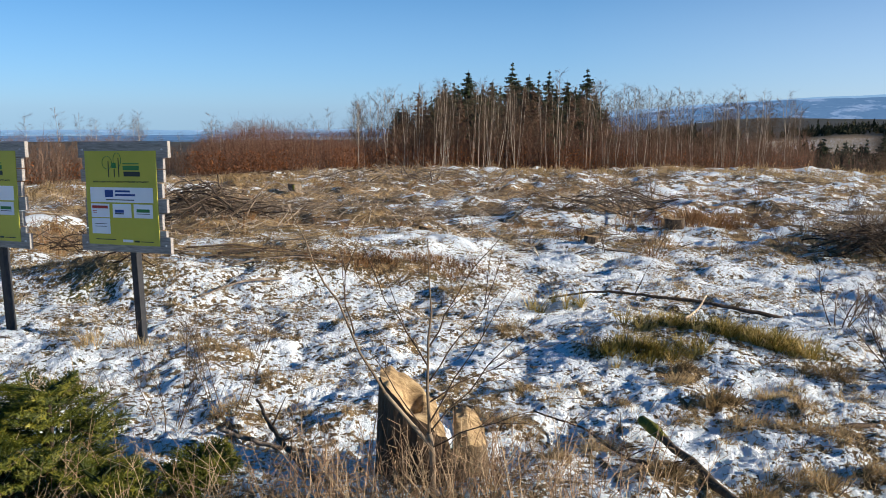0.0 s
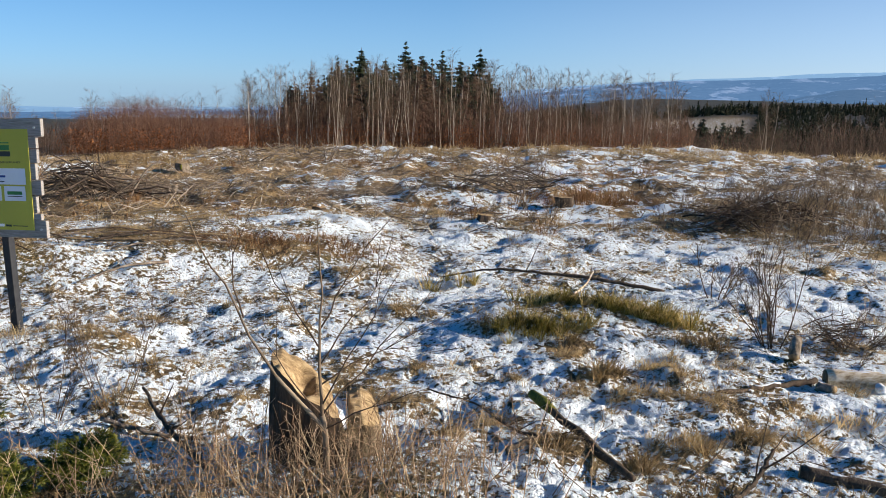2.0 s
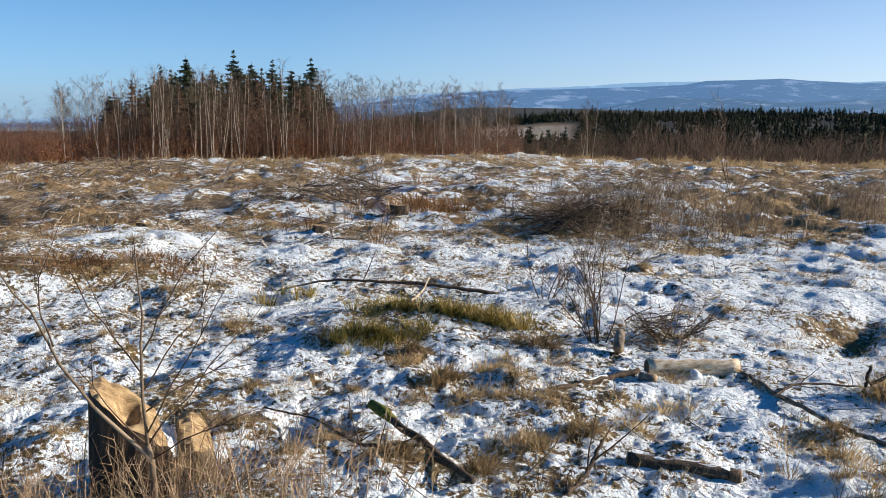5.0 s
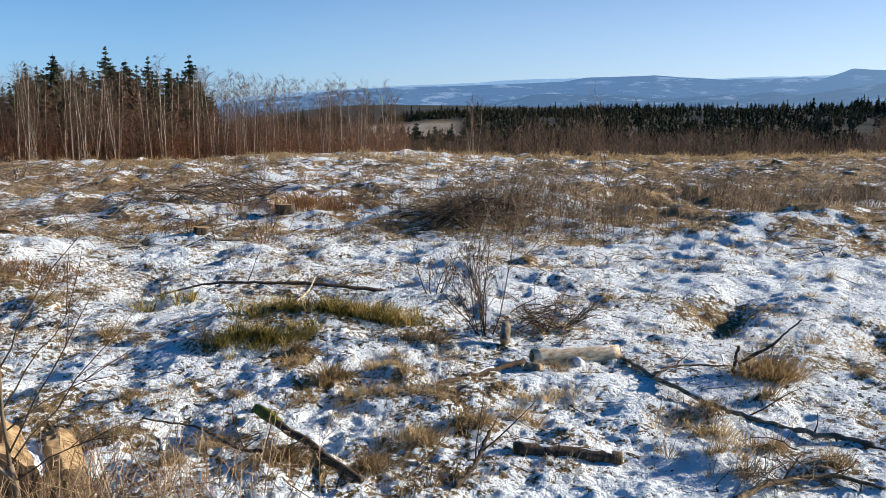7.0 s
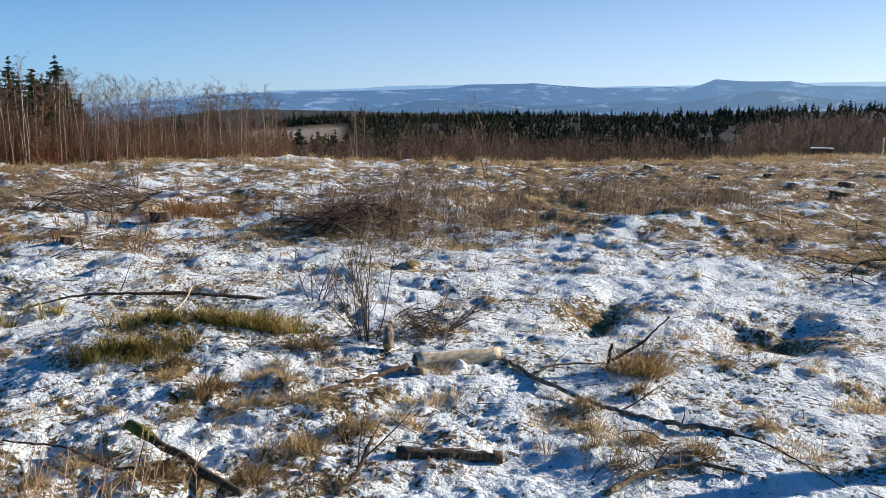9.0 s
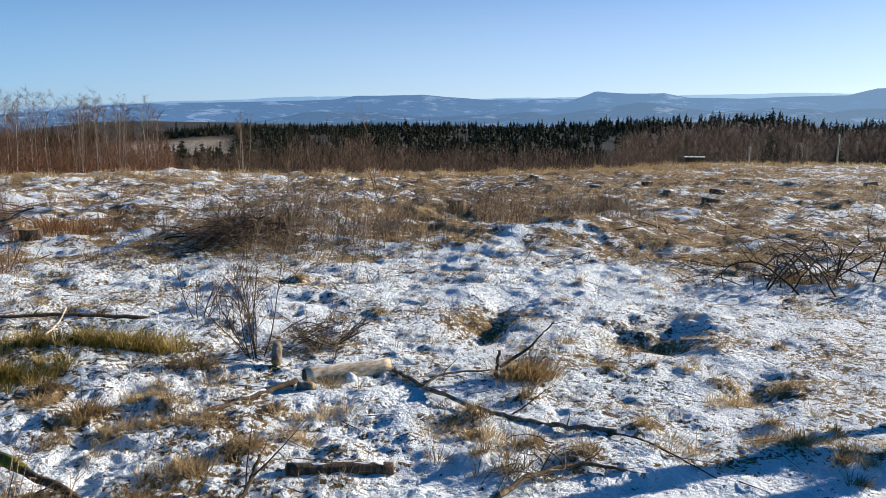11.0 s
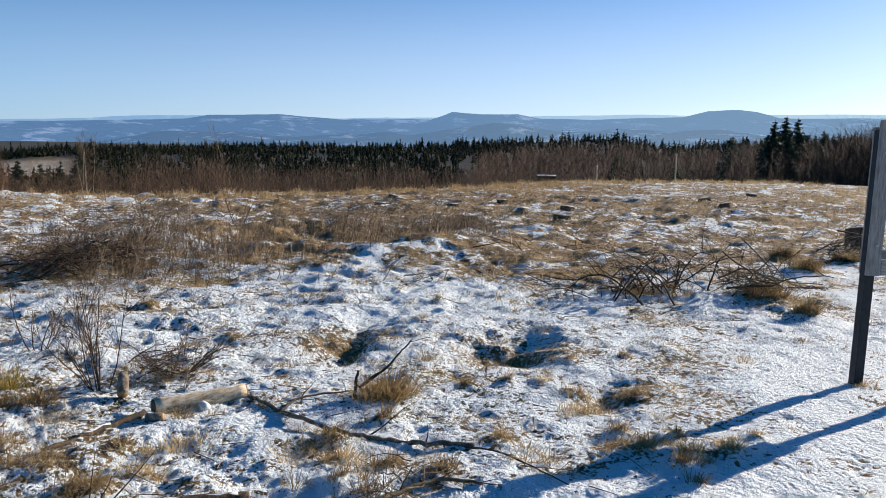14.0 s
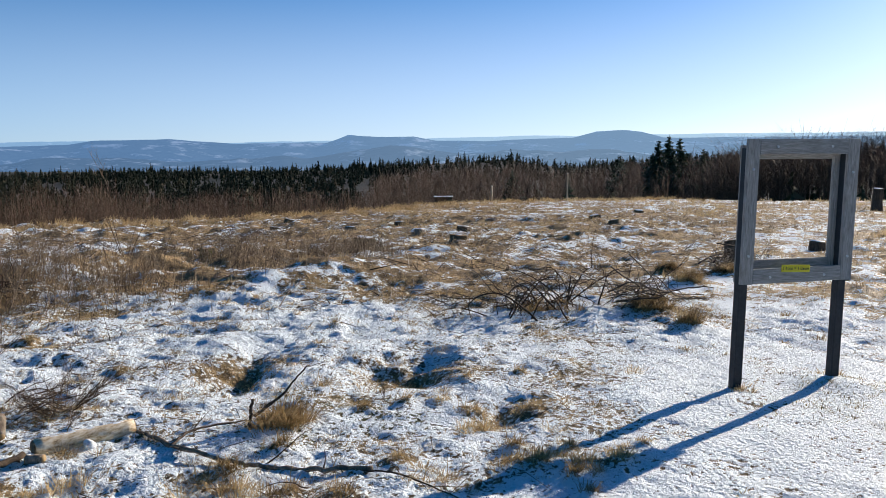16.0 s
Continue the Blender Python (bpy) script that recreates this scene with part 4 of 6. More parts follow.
def lettering(text, size, at, material, parent, label=""):
    """Raised flat lettering in the built-in font, facing -y."""
    cu = bpy.data.curves.new("lettering", "FONT")
    cu.body, cu.size, cu.align_x, cu.align_y, cu.extrude = text, size, "CENTER", "CENTER", 0.0006
    tmp = new("lettering_source", cu)
    me = bpy.data.meshes.new_from_object(tmp)
    bpy.data.objects.remove(tmp)
    me.materials.append(material)
    ob = put(new("lettering", me), parent, label)
    ob.matrix_basis = pose(*at, 90)
    return ob


def info_sign(place, turn, lean, label):
    """A printed panel on staggered grey planks, on a single steel post."""
    s = thing("information_sign", label, "sign", place, "information signs", turn)
    part("post", block(0.055, 0.055, 1.25, (0.045, 0.045, 0.50), 0.006, pose(0, 0, 0, 0, -1.5)), STEEL, s, "dark steel post")
    tilt = pose(0, 0, 0.685, -lean, -1.5, 0) @ Matrix.Diagonal((1.13, 1.0, 0.93, 1.0))

    def add(name, bm, mat, parent=s, lab=""):
        bmesh.ops.transform(bm, matrix=tilt, verts=bm.verts)
        return part(name, bm, mat, parent, lab)

    add("plank", block(0.70, 0.03, 0.125, (0.005, 0.012, 0.785), 0.004), PLANK)
    add("plank", block(0.70, 0.03, 0.125, (-0.005, 0.012, 0.062), 0.004), PLANK)
    for x, w, z, h in ((0.0, 0.63, 0.68, 0.085), (-0.01, 0.65, 0.585, 0.10), (0.0, 0.60, 0.475, 0.115), (0.01, 0.64, 0.36, 0.11), (-0.01, 0.60, 0.24, 0.125), (0.0, 0.63, 0.15, 0.05)):
        add("plank", block(w, 0.026, h - 0.006, (x, 0.010, z), 0.004), PLANK)
    panel = add("panel", block(0.555, 0.006, 0.72, (-0.012, -0.006, 0.415), 0.001), PANEL, s, "yellow-green printed panel")
    y = -0.0105

    def pr(name, w, h, x, z, mat, dy=0.0):
        bm = strip(w, h, x - 0.012, z, y - dy)
        return add(name, bm, mat, panel)

    pr("sponsor_field", 0.49, 0.115, 0.0, 0.44, PAPER)
    for x in (-0.172, 0.0, 0.165):
        pr("sponsor_field", 0.145, 0.105, x, 0.318, PAPER)
    pr("sponsor_field", 0.145, 0.12, -0.172, 0.198, PAPER)
    # emblem of three outlined trees, as plain shapes
    for x, z, rx, rz in ((-0.10, 0.685, 0.038, 0.048), (-0.02, 0.705, 0.030, 0.055)):
        ring = Heap()
        a = np.linspace(0, 2 * math.pi, 25)
        ring.tube(np.stack([x - 0.012 + rx * np.cos(a), 0 * a + y, z + rz * np.sin(a)], 1), np.full(25, 0.0022), 0.5, 4, cap=False)
        for v in ring.v:
            v[:] = (np.array(tilt.to_3x3()) @ v.T).T + np.array(tilt.translation)
        put(new("emblem", ring.mesh("emblem", GREENINK)), panel)
    for x, z0, z1 in ((-0.09, 0.575, 0.695), (-0.045, 0.575, 0.64), (-0.01, 0.575, 0.72)):
        pr("emblem", 0.006, z1 - z0, x, (z0 + z1) / 2, INK)
    pr("emblem", 0.034, 0.04, -0.048, 0.665, GREENINK)
    # wordmark bars and lines of small print
    pr("print_bar", 0.125, 0.008, 0.085, 0.678, GREENINK)
    pr("print_bar", 0.125, 0.034, 0.085, 0.645, GREENINK)
    pr("print_bar", 0.125, 0.036, 0.09, 0.600, INK)
    words = lettering("HIER HABEN WIR GEMEINSAM WÄLDER GEPFLANZT", 0.0185, (-0.012, y, 0.540), INK, panel)
    words.matrix_basis = tilt @ pose(-0.012, y, 0.540, 90)
    pr("print_bar", 0.065, 0.055, -0.095, 0.450, BLUEINK, 0.002)
    pr("print_bar", 0.115, 0.015, 0.012, 0.468, BLUEINK, 0.002)
    pr("print_bar", 0.155, 0.015, 0.032, 0.440, BLUEINK, 0.002)
    pr("print_bar", 0.22, 0.007, -0.01, 0.402, INK, 0.002)
    pr("print_bar", 0.125, 0.022, -0.172, 0.345, REDINK, 0.002)
    pr("print_bar", 0.03, 0.004, -0.215, 0.315, REDINK, 0.002)
    pr("print_bar", 0.03, 0.004, -0.215, 0.302, REDINK, 0.002)
    pr("print_bar", 0.07, 0.022, -0.02, 0.315, BLUEINK, 0.002)
    pr("print_bar", 0.07, 0.008, -0.02, 0.296, INK, 0.002)
    pr("print_bar", 0.10, 0.024, 0.165, 0.322, GREENINK, 0.002)
    pr("print_bar", 0.10, 0.005, 0.165, 0.298, INK, 0.002)
    pr("print_bar", 0.09, 0.004, -0.172, 0.215, INK, 0.002)
    pr("print_bar", 0.09, 0.004, -0.172, 0.195, INK, 0.002)
    pr("print_bar", 0.16, 0.006, -0.14, 0.095, INK)
    pr("print_bar", 0.08, 0.02, 0.035, 0.088, PAPER)
    pr("print_bar", 0.04, 0.014, 0.105, 0.086, INK)
    pr("print_bar", 0.10, 0.006, 0.185, 0.085, INK)
    for x in (-0.31, 0.31):
        for z in (0.785, 0.062):
            bm = rod(0.008, 0.008, (x, -0.005, z), "Y", 8)
            add("screw", bm, ZINC)
    return s


info_sign(rest(-2.29, 5.76, 0.035), -20, 2, "yellow-green printed information board on grey planks and steel post")
info_sign(rest(-3.42, 6.08, -0.03), -24, 2, "second yellow-green information board on grey planks and steel post")


def photo_frame():
    a, b = Vector((6.49, 1.08, 0)), Vector((7.12, 0.47, 0))
    mid, way = (a + b) / 2, b - a
    turn = math.degrees(math.atan2(way.y, way.x))
    w = way.length
    s = thing("photo_frame", "open grey wooden picture frame on two dark steel posts", "picture frame", rest(mid.x, mid.y), turn=turn)
    g = s.matrix_basis.translation.z
    s.matrix_basis = s.matrix_basis @ pose(0, 0, 0, 0, 1.5, 0)
    lo, hi = 0.765 - g, 1.85 - g
    rise = 0.03
    skew = pose(0, 0, 0, 0, -math.degrees(math.atan2(rise, w)))
    for i, (x, p) in enumerate(((-w / 2, a), (w / 2, b))):
        foot = float(height(p.x, p.y)) - g - 0.15
        part("post", block(0.07, 0.07, hi - 0.08 - foot, (x, 0.055, (hi - 0.08 + foot) / 2), 0.006), STEEL, s, "dark steel post")
        part("side_board", block(0.10, 0.032, hi - lo, (x, 0, (hi + lo) / 2 + rise * i - rise / 2), 0.005, None, 0.001), PLANK_UP, s)
        part("side_board", block(0.085, 0.03, hi - lo - 0.05, (x + (0.02 if i == 0 else -0.042), 0.105, (hi + lo) / 2 - 0.02 + rise * i - rise / 2), 0.005), PLANK_UP, s)
    inner = w - 0.10 - 0.004
    for z in (hi - 0.058, lo + 0.058):
        part("cross_board", block(inner, 0.032, 0.114, (0, 0.002, z), 0.005, skew, 0.001), PLANK, s)
    part("cross_board", block(w + 0.04, 0.03, 0.10, (0, 0.106, hi - 0.10), 0.005, skew), PLANK, s)
    part("cross_board", block(w - 0.02, 0.03, 0.09, (0, 0.106, lo + 0.125), 0.005, skew), PLANK, s)
    for x in (-w / 2, w / 2):
        for z in (lo + 0.2, hi - 0.24):
            part("bolt", rod(0.011, 0.01, (x, -0.019, z), "Y", 10), ZINC, s)
    for x in (-0.24, 0.24):
        for z in (hi - 0.058, lo + 0.05):
            part("bolt", rod(0.011, 0.01, (x, -0.017, z + rise * x / w), "Y", 10), ZINC, s)
    plate = part("plate", block(0.25, 0.004, 0.056, (-0.02, -0.018, lo + 0.108), 0.001), YELLOW, s, "small yellow lettered plate")
    lettering("1 Foto = 1 Baum", 0.034, (-0.02, -0.0212, lo + 0.108), INK, plate)


PLANK_UP = speckled("weathered_grey_upright_plank", [(0.3, (0.17, 0.155, 0.14)), (0.55, (0.30, 0.28, 0.26)), (0.75, (0.42, 0.395, 0.365))], 9, 0.8, (12, 12, 1.2), 0.4, 0.004)
photo_frame()


# ---- stumps and logs ----
SLASHBARK = speckled("weathered_grey_stump", [(0.3, (0.06, 0.046, 0.034)), (0.5, (0.19, 0.15, 0.11)), (0.75, (0.42, 0.37, 0.31))], 9, 0.9, (2, 2, 0.7), 0.9, 0.03)
def stump(x, y, r, h, label="sawn spruce stump dusted with snow", snow=0.6, mat=None, moss=False):
    place = rest(x, y)
    s = thing("tree_stump", label, "tree stump", place, "stumps of the clearing", rng.uniform(0, 360))
    s.matrix_basis = s.matrix_basis @ pose(0, 0, 0, rng.normal(0, 5), rng.normal(0, 5))
    n, rows = 22, 7
    ang = np.arange(n) * 2 * math.pi / n
    lobes = 1 + 0.14 * np.sin(ang * 5 + rng.uniform(0, 6)) + 0.06 * np.sin(ang * 3 + rng.uniform(0, 6)) + rng.normal(0, 0.02, n)
    slope = rng.uniform(-0.12, 0.12, 2)
    u = np.linspace(0, 1, rows)
    v = []
    for k in u:
        rad = r * (1 + 0.75 * (1 - k) ** 3 * (0.6 + 0.5 * np.sin(ang * 4 + 1))) * (1 + (lobes - 1) * (1.4 - 0.6 * k)) + rng.normal(0, 0.025 * r + 0.004, n)
        z = -0.2 + (h + 0.2) * k + k * (slope[0] * np.cos(ang) + slope[1] * np.sin(ang)) * r
        v.append(np.stack([rad * np.cos(ang), rad * np.sin(ang), z], -1))
    top = v[-1]
    v = np.concatenate(v)
    i, j = np.meshgrid(np.arange(rows - 1), np.arange(n), indexing="ij")
    p, q = i * n + j, i * n + (j + 1) % n
    put(new("bark", raw_mesh("bark", v, np.stack([p, q, q + n, p + n], -1).reshape(-1, 4), mat or BARK, {"tone": v[:, 2]})), s)

    def disc(name, scale, rise, material, edge):
        rings = [top.mean(0)[None] + (0, 0, rise)]
        for k in (0.35, 0.7, 0.92, 1.0):
            ring = top.mean(0) + (top - top.mean(0)) * k * scale
            ring[:, 2] += (rise if k < 1 else edge) + rng.normal(0, 0.004, n)
            rings.append(ring)
        vv = np.concatenate(rings)
        f = [(0, 1 + a, 1 + (a + 1) % n) for a in range(n)]
        t = np.array(f)
        qs = []
        for m in range(3):
            b0 = 1 + m * n
            for a in range(n):
                c = (a + 1) % n
                qs += [(b0 + a, b0 + n + a, b0 + n + c), (b0 + a, b0 + n + c, b0 + c)]
        return put(new(name, raw_mesh(name, vv, np.concatenate([t, np.array(qs)]), material)), s)

    disc("cut_face", 1.0, 0.004, CUTWOOD, 0.0)
    if snow:
        disc("snow_cap", snow, 0.022, SNOW, -0.006)
    if moss:
        bm = block(r * 0.9, r * 0.5, h * 0.7, (r * 0.62, 0, h * 0.55), 0.03)
        part("moss", bm, MOSS, s, "patch of moss")
    return s


for x, y, r, h, sn in ((22.6, 20.5, 0.30, 0.28, 0.85), (19.06, 10.75, 0.30, 0.33, 0.4),
                       (22.1, 16.7, 0.26, 0.25, 0.8), (24.3, 16.2, 0.28, 0.25, 0.8), (12.6, 13.4, 0.25, 0.24, 0.8), (21.0, 11.7, 0.28, 0.25, 0.8), (37.6, 11.7, 0.32, 0.35, 0.8),
                       (20.0, 12.6, 0.22, 0.22, 0.8), (27.5, 14.2, 0.28, 0.25, 0.8), (30.0, 11.0, 0.3, 0.28, 0.8), (-0.3, 11.8, 0.13, 0.14, 0.3),
                       (6.2, 24.0, 0.25, 0.22, 0.7), (26.5, 9.0, 0.28, 0.26, 0.6), (21.3, 2.2, 0.25, 0.42, 0.9),
                       (13.6, 21.5, 0.22, 0.22, 0.7), (25.0, 22.0, 0.26, 0.22, 0.8)):
    stump(x, y, r * 0.70, h * 0.5, snow=sn, mat=(BARK, OLDWOOD, SLASHBARK)[int(x * 10) % 3])
stump(1.90, 10.60, 0.09, 0.07, "small dark sawn stump beside a grass tuft", 0.0, BARK)
stump(3.45, 12.20, 0.13, 0.13, "weathered brown stump among dead grass", 0.0, BARK)
stump(-2.98, 14.95, 0.11, 0.14, "pale sunlit sawn stump among felled twigs", 0.0, SLASHBARK)
stump(-3.75, 20.20, 0.14, 0.20, "pale sunlit sawn stump with green moss", 0.0, SLASHBARK, True)
stump(11.50, 12.10, 0.15, 0.20, "sunlit mossy stump in the bramble bank", 0.5, TORNWOOD, True)
stump(16.30, 11.85, 0.26, 0.22, "wide weathered stump with upright grain", 0.8, OLDWOOD)
stump(16.95, 3.15, 0.24, 0.42, "tall dark mossy spruce stump with spreading roots", 0.5, None, True)
stump(49.6, 2.5, 0.23, 1.25, "tall sawn-off trunk with a snowy top", 0.9)


def split_stump():
    """The broken stump beside the path: a tall sheared half, a lower half, snow in the cleft."""
    s = thing("split_stump", "broken weathered tree stump with pale torn top and snow", "tree stump", rest(-0.05, 3.42))
    g = np.linspace(-1, 1, 61)
    X, Y = np.meshgrid(g, g)
    # a square grid rounded to the stump's outline
    k = np.maximum(np.abs(X), np.abs(Y)) / np.maximum(np.hypot(X, Y), 1e-6)
    px, py = X * k ** 0.75 * 0.235, Y * k ** 0.75 * 0.16
    def top(x, y):
        fibre = 0.03 * fbm(x, y, 0.06, 2, 61) + 0.05 * np.abs(fbm(x + 0.3 * y, y, 0.12, 2, 62))
        left = 0.435 - 0.80 * (x + 0.15) + 0.16 * np.minimum(y, 0.06) - 1.5 * np.maximum(0, y - 0.10)
        left = left - 0.9 * np.maximum(0, -0.19 - x) - 0.10 * blob(x, y, -0.10, -0.05, 0.035, 0.05)
        right = 0.25 - 0.9 * np.maximum(0, x - 0.15) + 0.35 * np.minimum(y, 0.05)
        cleft = smooth(0.02, 0.055, x + 0.25 * y) * (1 - smooth(0.075, 0.10, x))
        h = np.where(x < 0.085, left, right)
        return h * (1 - cleft) + 0.15 * cleft + fibre * (1 - 0.6 * cleft)
    z = top(px, py)
    n = 61
    i, j = np.meshgrid(np.arange(n - 1), np.arange(n - 1), indexing="ij")
    q = i * n + j
    faces = np.stack([q, q + 1, q + n + 1, q + n], -1).reshape(-1, 4)
    put(new("torn_top", raw_mesh("torn_top", np.stack([px, py, z], -1).reshape(-1, 3), faces, TORNWOOD, flat=True)), s, "pale torn wood")
    edge = np.concatenate([np.arange(0, n), np.arange(2 * n - 1, n * n, n), np.arange(n * n - 2, n * n - n - 1, -1), np.arange(n * n - 2 * n, 0, -n)])
    ex, ey, ez = px.ravel()[edge], py.ravel()[edge], z.ravel()[edge]
    m, rows = len(edge), 16
    ang = np.arctan2(ey, ex)
    side = []
    for u in np.linspace(0, 1, rows):
        swell = 1 + (1 - u) * 0.12 + 0.05 * fbm(ang * 3, u + 0 * ang, 0.5, 3, 63) * min(1.0, 8 * (1 - u))
        side.append(np.stack([ex * swell, ey * swell, -0.2 + (ez + 0.2) * u], -1))
    v = np.concatenate(side)
    i, j = np.meshgrid(np.arange(rows - 1), np.arange(m), indexing="ij")
    a, b = i * m + j, i * m + (j + 1) % m
    faces = np.stack([a, b, b + m, a + m], -1).reshape(-1, 4)
    # left and front faces take darker wood, standing in for their shade
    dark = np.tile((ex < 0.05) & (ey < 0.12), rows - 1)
    put(new("dark_side", raw_mesh("dark_side", v, faces[dark], DARKWOOD)), s, "dark side of the stump, shade put into its colour")
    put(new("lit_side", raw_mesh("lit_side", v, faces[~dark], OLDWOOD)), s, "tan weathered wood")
    bm = bmesh.new()
    bmesh.ops.create_icosphere(bm, subdivisions=4, radius=1.0)
    for w in bm.verts:
        w.co = Vector((w.co.x * 0.06 + 0.04, w.co.y * 0.15, w.co.z * 0.05 + 0.20)) + noise.noise_vector(w.co * 2.5) * 0.02
    part("snow", bm, SNOW, s, "snow lying in the cleft")


split_stump()


def log(name, label, a, b, r0, r1, mat, up=None, n=12, jitter=0.003, snowy=False, category="log", sides=10, ends=CUTWOOD, lift=None, via=(), straight=False):
    """A round log or thick limb lying on the ground."""
    via = [a, *via, b]
    m = max(4, n // (len(via) - 1))
    p = np.concatenate([drape(via[k], via[k + 1], m, jitter, up if up is not None else r0 * 0.6)[(1 if k else 0):] for k in range(len(via) - 1)])
    n = len(p)
    for _ in range(2 if len(via) > 2 else 0):
        p[1:-1] = (p[:-2] + 2 * p[1:-1] + p[2:]) / 4
    if straight:
        p[:, 2] = np.linspace(p[:3, 2].mean(), p[-3:, 2].mean(), n)
    if lift:
        p[:, 2] += np.linspace(*lift, n)
    base = Vector(p[0])
    s = thing(name, label, category, base)
    h = Heap()
    q = p - p[0]
    rad = np.linspace(r0, r1, n) * (1 + rng.normal(0, 0.02, n))
    h.tube(q, rad, 0.5, sides)
    heap_part("bark", h, mat, s)
    if ends:
        for k, o in ((0, 1), (n - 1, n - 2)):
            e = Heap()
            d = (q[k] - q[o]) / np.linalg.norm(q[k] - q[o])
            e.tube(np.array([q[k] - d * 0.01, q[k] + d * 0.006]), [rad[k] * 0.93] * 2, 0.6, sides)
            heap_part("cut_end", e, ends, s, "pale sawn end")
    if snowy:
        w = Heap()
        k = slice(1, n - 1)
        w.tube(q[k] + np.array([0, 0, 1]) * (rad[k] * 0.62)[:, None] + rng.normal(0, 0.003, (n - 2, 3)), rad[k] * 0.46 * rng.uniform(0.6, 1.1, n - 2), 0.5, 8)
        heap_part("snow", w, SNOW, s, "thin line of snow on top")
    return s


def limb(label, pts, r0, r1, mat=BARK, name="fallen_branch", twigs=0, snow=0.0, moss=0.0, sides=8):
    """A crooked limb through places (x, y, rise above the ground), with knots, side twigs, snow or moss on it."""
    pts = np.array(pts, float)
    z = height(pts[:, 0], pts[:, 1]) + pts[:, 2]
    ctrl = np.column_stack([pts[:, :2], z])
    ctrl = np.concatenate([[2 * ctrl[0] - ctrl[1]], ctrl, [2 * ctrl[-1] - ctrl[-2]]])
    out = []
    for k in range(1, len(ctrl) - 2):
        p0, p1, p2, p3 = ctrl[k - 1:k + 3]
        for t in np.linspace(0, 1, 9)[(0 if k == 1 else 1):]:
            out.append(0.5 * (2 * p1 + (p2 - p0) * t + (2 * p0 - 5 * p1 + 4 * p2 - p3) * t * t + (3 * p1 - p0 - 3 * p2 + p3) * t ** 3))
    p = np.array(out)
    n = len(p)
    p[1:-1] += rng.normal(0, 0.25 * min(r0, r1) + 0.0012, (n - 2, 3))
    rad = np.linspace(r0, r1, n) * (1 + rng.normal(0, 0.05, n))
    rad[rng.integers(1, n - 1, 3)] *= 1.22
    s = thing(name, label, "branch", Vector(p[0]))
    q = p - p[0]
    h = Heap()
    h.tube(q, rad, 0.5, sides)
    heap_part("bark", h, mat, s)
    for k in range(twigs):
        i = int(rng.integers(n // 5, n - 1))
        d = q[min(i + 1, n - 1)] - q[i - 1]
        d = d / np.linalg.norm(d) * 0.6 + rng.normal(0, 0.5, 3) + (0, 0, 0.35)
        e = Heap()
        e.tube(wander(q[i], q[i] + d * rng.uniform(0.08, 0.24), 5, 0.006), np.linspace(rad[i] * 0.4, 0.0012, 5), 0.3, 5)
        heap_part("twig", e, TWIG, s)
    if snow:
        k = int(n * snow)
        i = (n - k) // 2
        e = Heap()
        e.tube(q[i:i + k] + np.array([0, 0, 1.0]) * (rad[i:i + k] * 0.72)[:, None], rad[i:i + k] * rng.uniform(0.35, 0.62, k), 0.5, 7)
        heap_part("snow", e, SNOW, s, "thin line of snow on top")
    if moss:
        k = max(3, int(n * moss))
        e = Heap()
        e.tube(q[:k] + np.array([0, 0, 0.002]), rad[:k] * 1.16, 0.5, 9)
        heap_part("moss", e, MOSS, s, "thick yellow-green moss on the broken end")
    return s


log("spruce_log", "short sawn spruce log with flaking pale bark on snow", (2.87, 4.30), (3.42, 4.12), 0.058, 0.053, PALEBARK, 0.03, straight=True, ends=OLDWOOD, snowy=True)
log("log_piece", "small split log piece half sunk in snow", (2.74, 4.17), (2.80, 4.10), 0.028, 0.030, SLASHBARK, 0.01, 5)
log("short_log", "short snowy log stub standing beside the shrub", (2.90, 4.70), (2.97, 4.80), 0.036, 0.032, SLASHBARK, 0.03, 5, lift=(0.0, 0.09), snowy=True)
log("log_piece", "pale snowy wood chunk leaning on the sawn log", (3.10, 4.10), (3.12, 4.16), 0.034, 0.026, SNOW, 0.015, 5, ends=None)
log("short_log", "dark barked log with snow along its top", (2.00, 3.09), (2.42, 2.83), 0.033, 0.030, BARK, 0.02, snowy=True, straight=True)
limb("dark branch lying in snow beside the log", [(2.07, 4.06, 0.0), (2.43, 4.17, 0.01), (2.76, 4.22, 0.02)], 0.012, 0.019, DARKWOOD, snow=0.3)
limb("grey broken limb with a mossy end rising from snow", [(1.01, 3.99, 0.07), (1.20, 2.98, 0.045)], 0.021, 0.015, BARK, "mossy_branch", 2, 0, 0.24)
limb("long crooked branch lying across the snow", [(3.42, 4.10, 0.01), (3.33, 3.62, 0.015), (3.28, 3.16, 0.02), (3.38, 2.99, 0.015), (3.50, 2.75, 0.015), (3.62, 2.42, 0.01)], 0.013, 0.015, SLASHBARK, twigs=7, snow=0.35)
limb("thin trailing twig lying on the snow", [(3.58, 2.46, 0.01), (3.58, 2.20, 0.015), (3.52, 1.78, 0.01)], 0.006, 0.003, BARK, "dead_twig", 3)
limb("thin crooked twig beside the long branch", [(3.32, 3.66, 0.02), (3.55, 3.72, 0.02), (3.90, 3.62, 0.02)], 0.009, 0.005, BARK, "dead_twig", 2)
limb("brown stick with broken twigs lying in grass", [(2.54, 2.27, 0.02), (2.84, 2.32, 0.03), (3.11, 2.24, 0.03), (3.22, 2.08, 0.01)], 0.015, 0.008, OLDWOOD, twigs=8)
limb("short forked stick rising from the snow", [(1.58, 2.88, 0.0), (1.74, 3.00, 0.05), (1.87, 3.10, 0.12)], 0.012, 0.009, BARK, twigs=3)
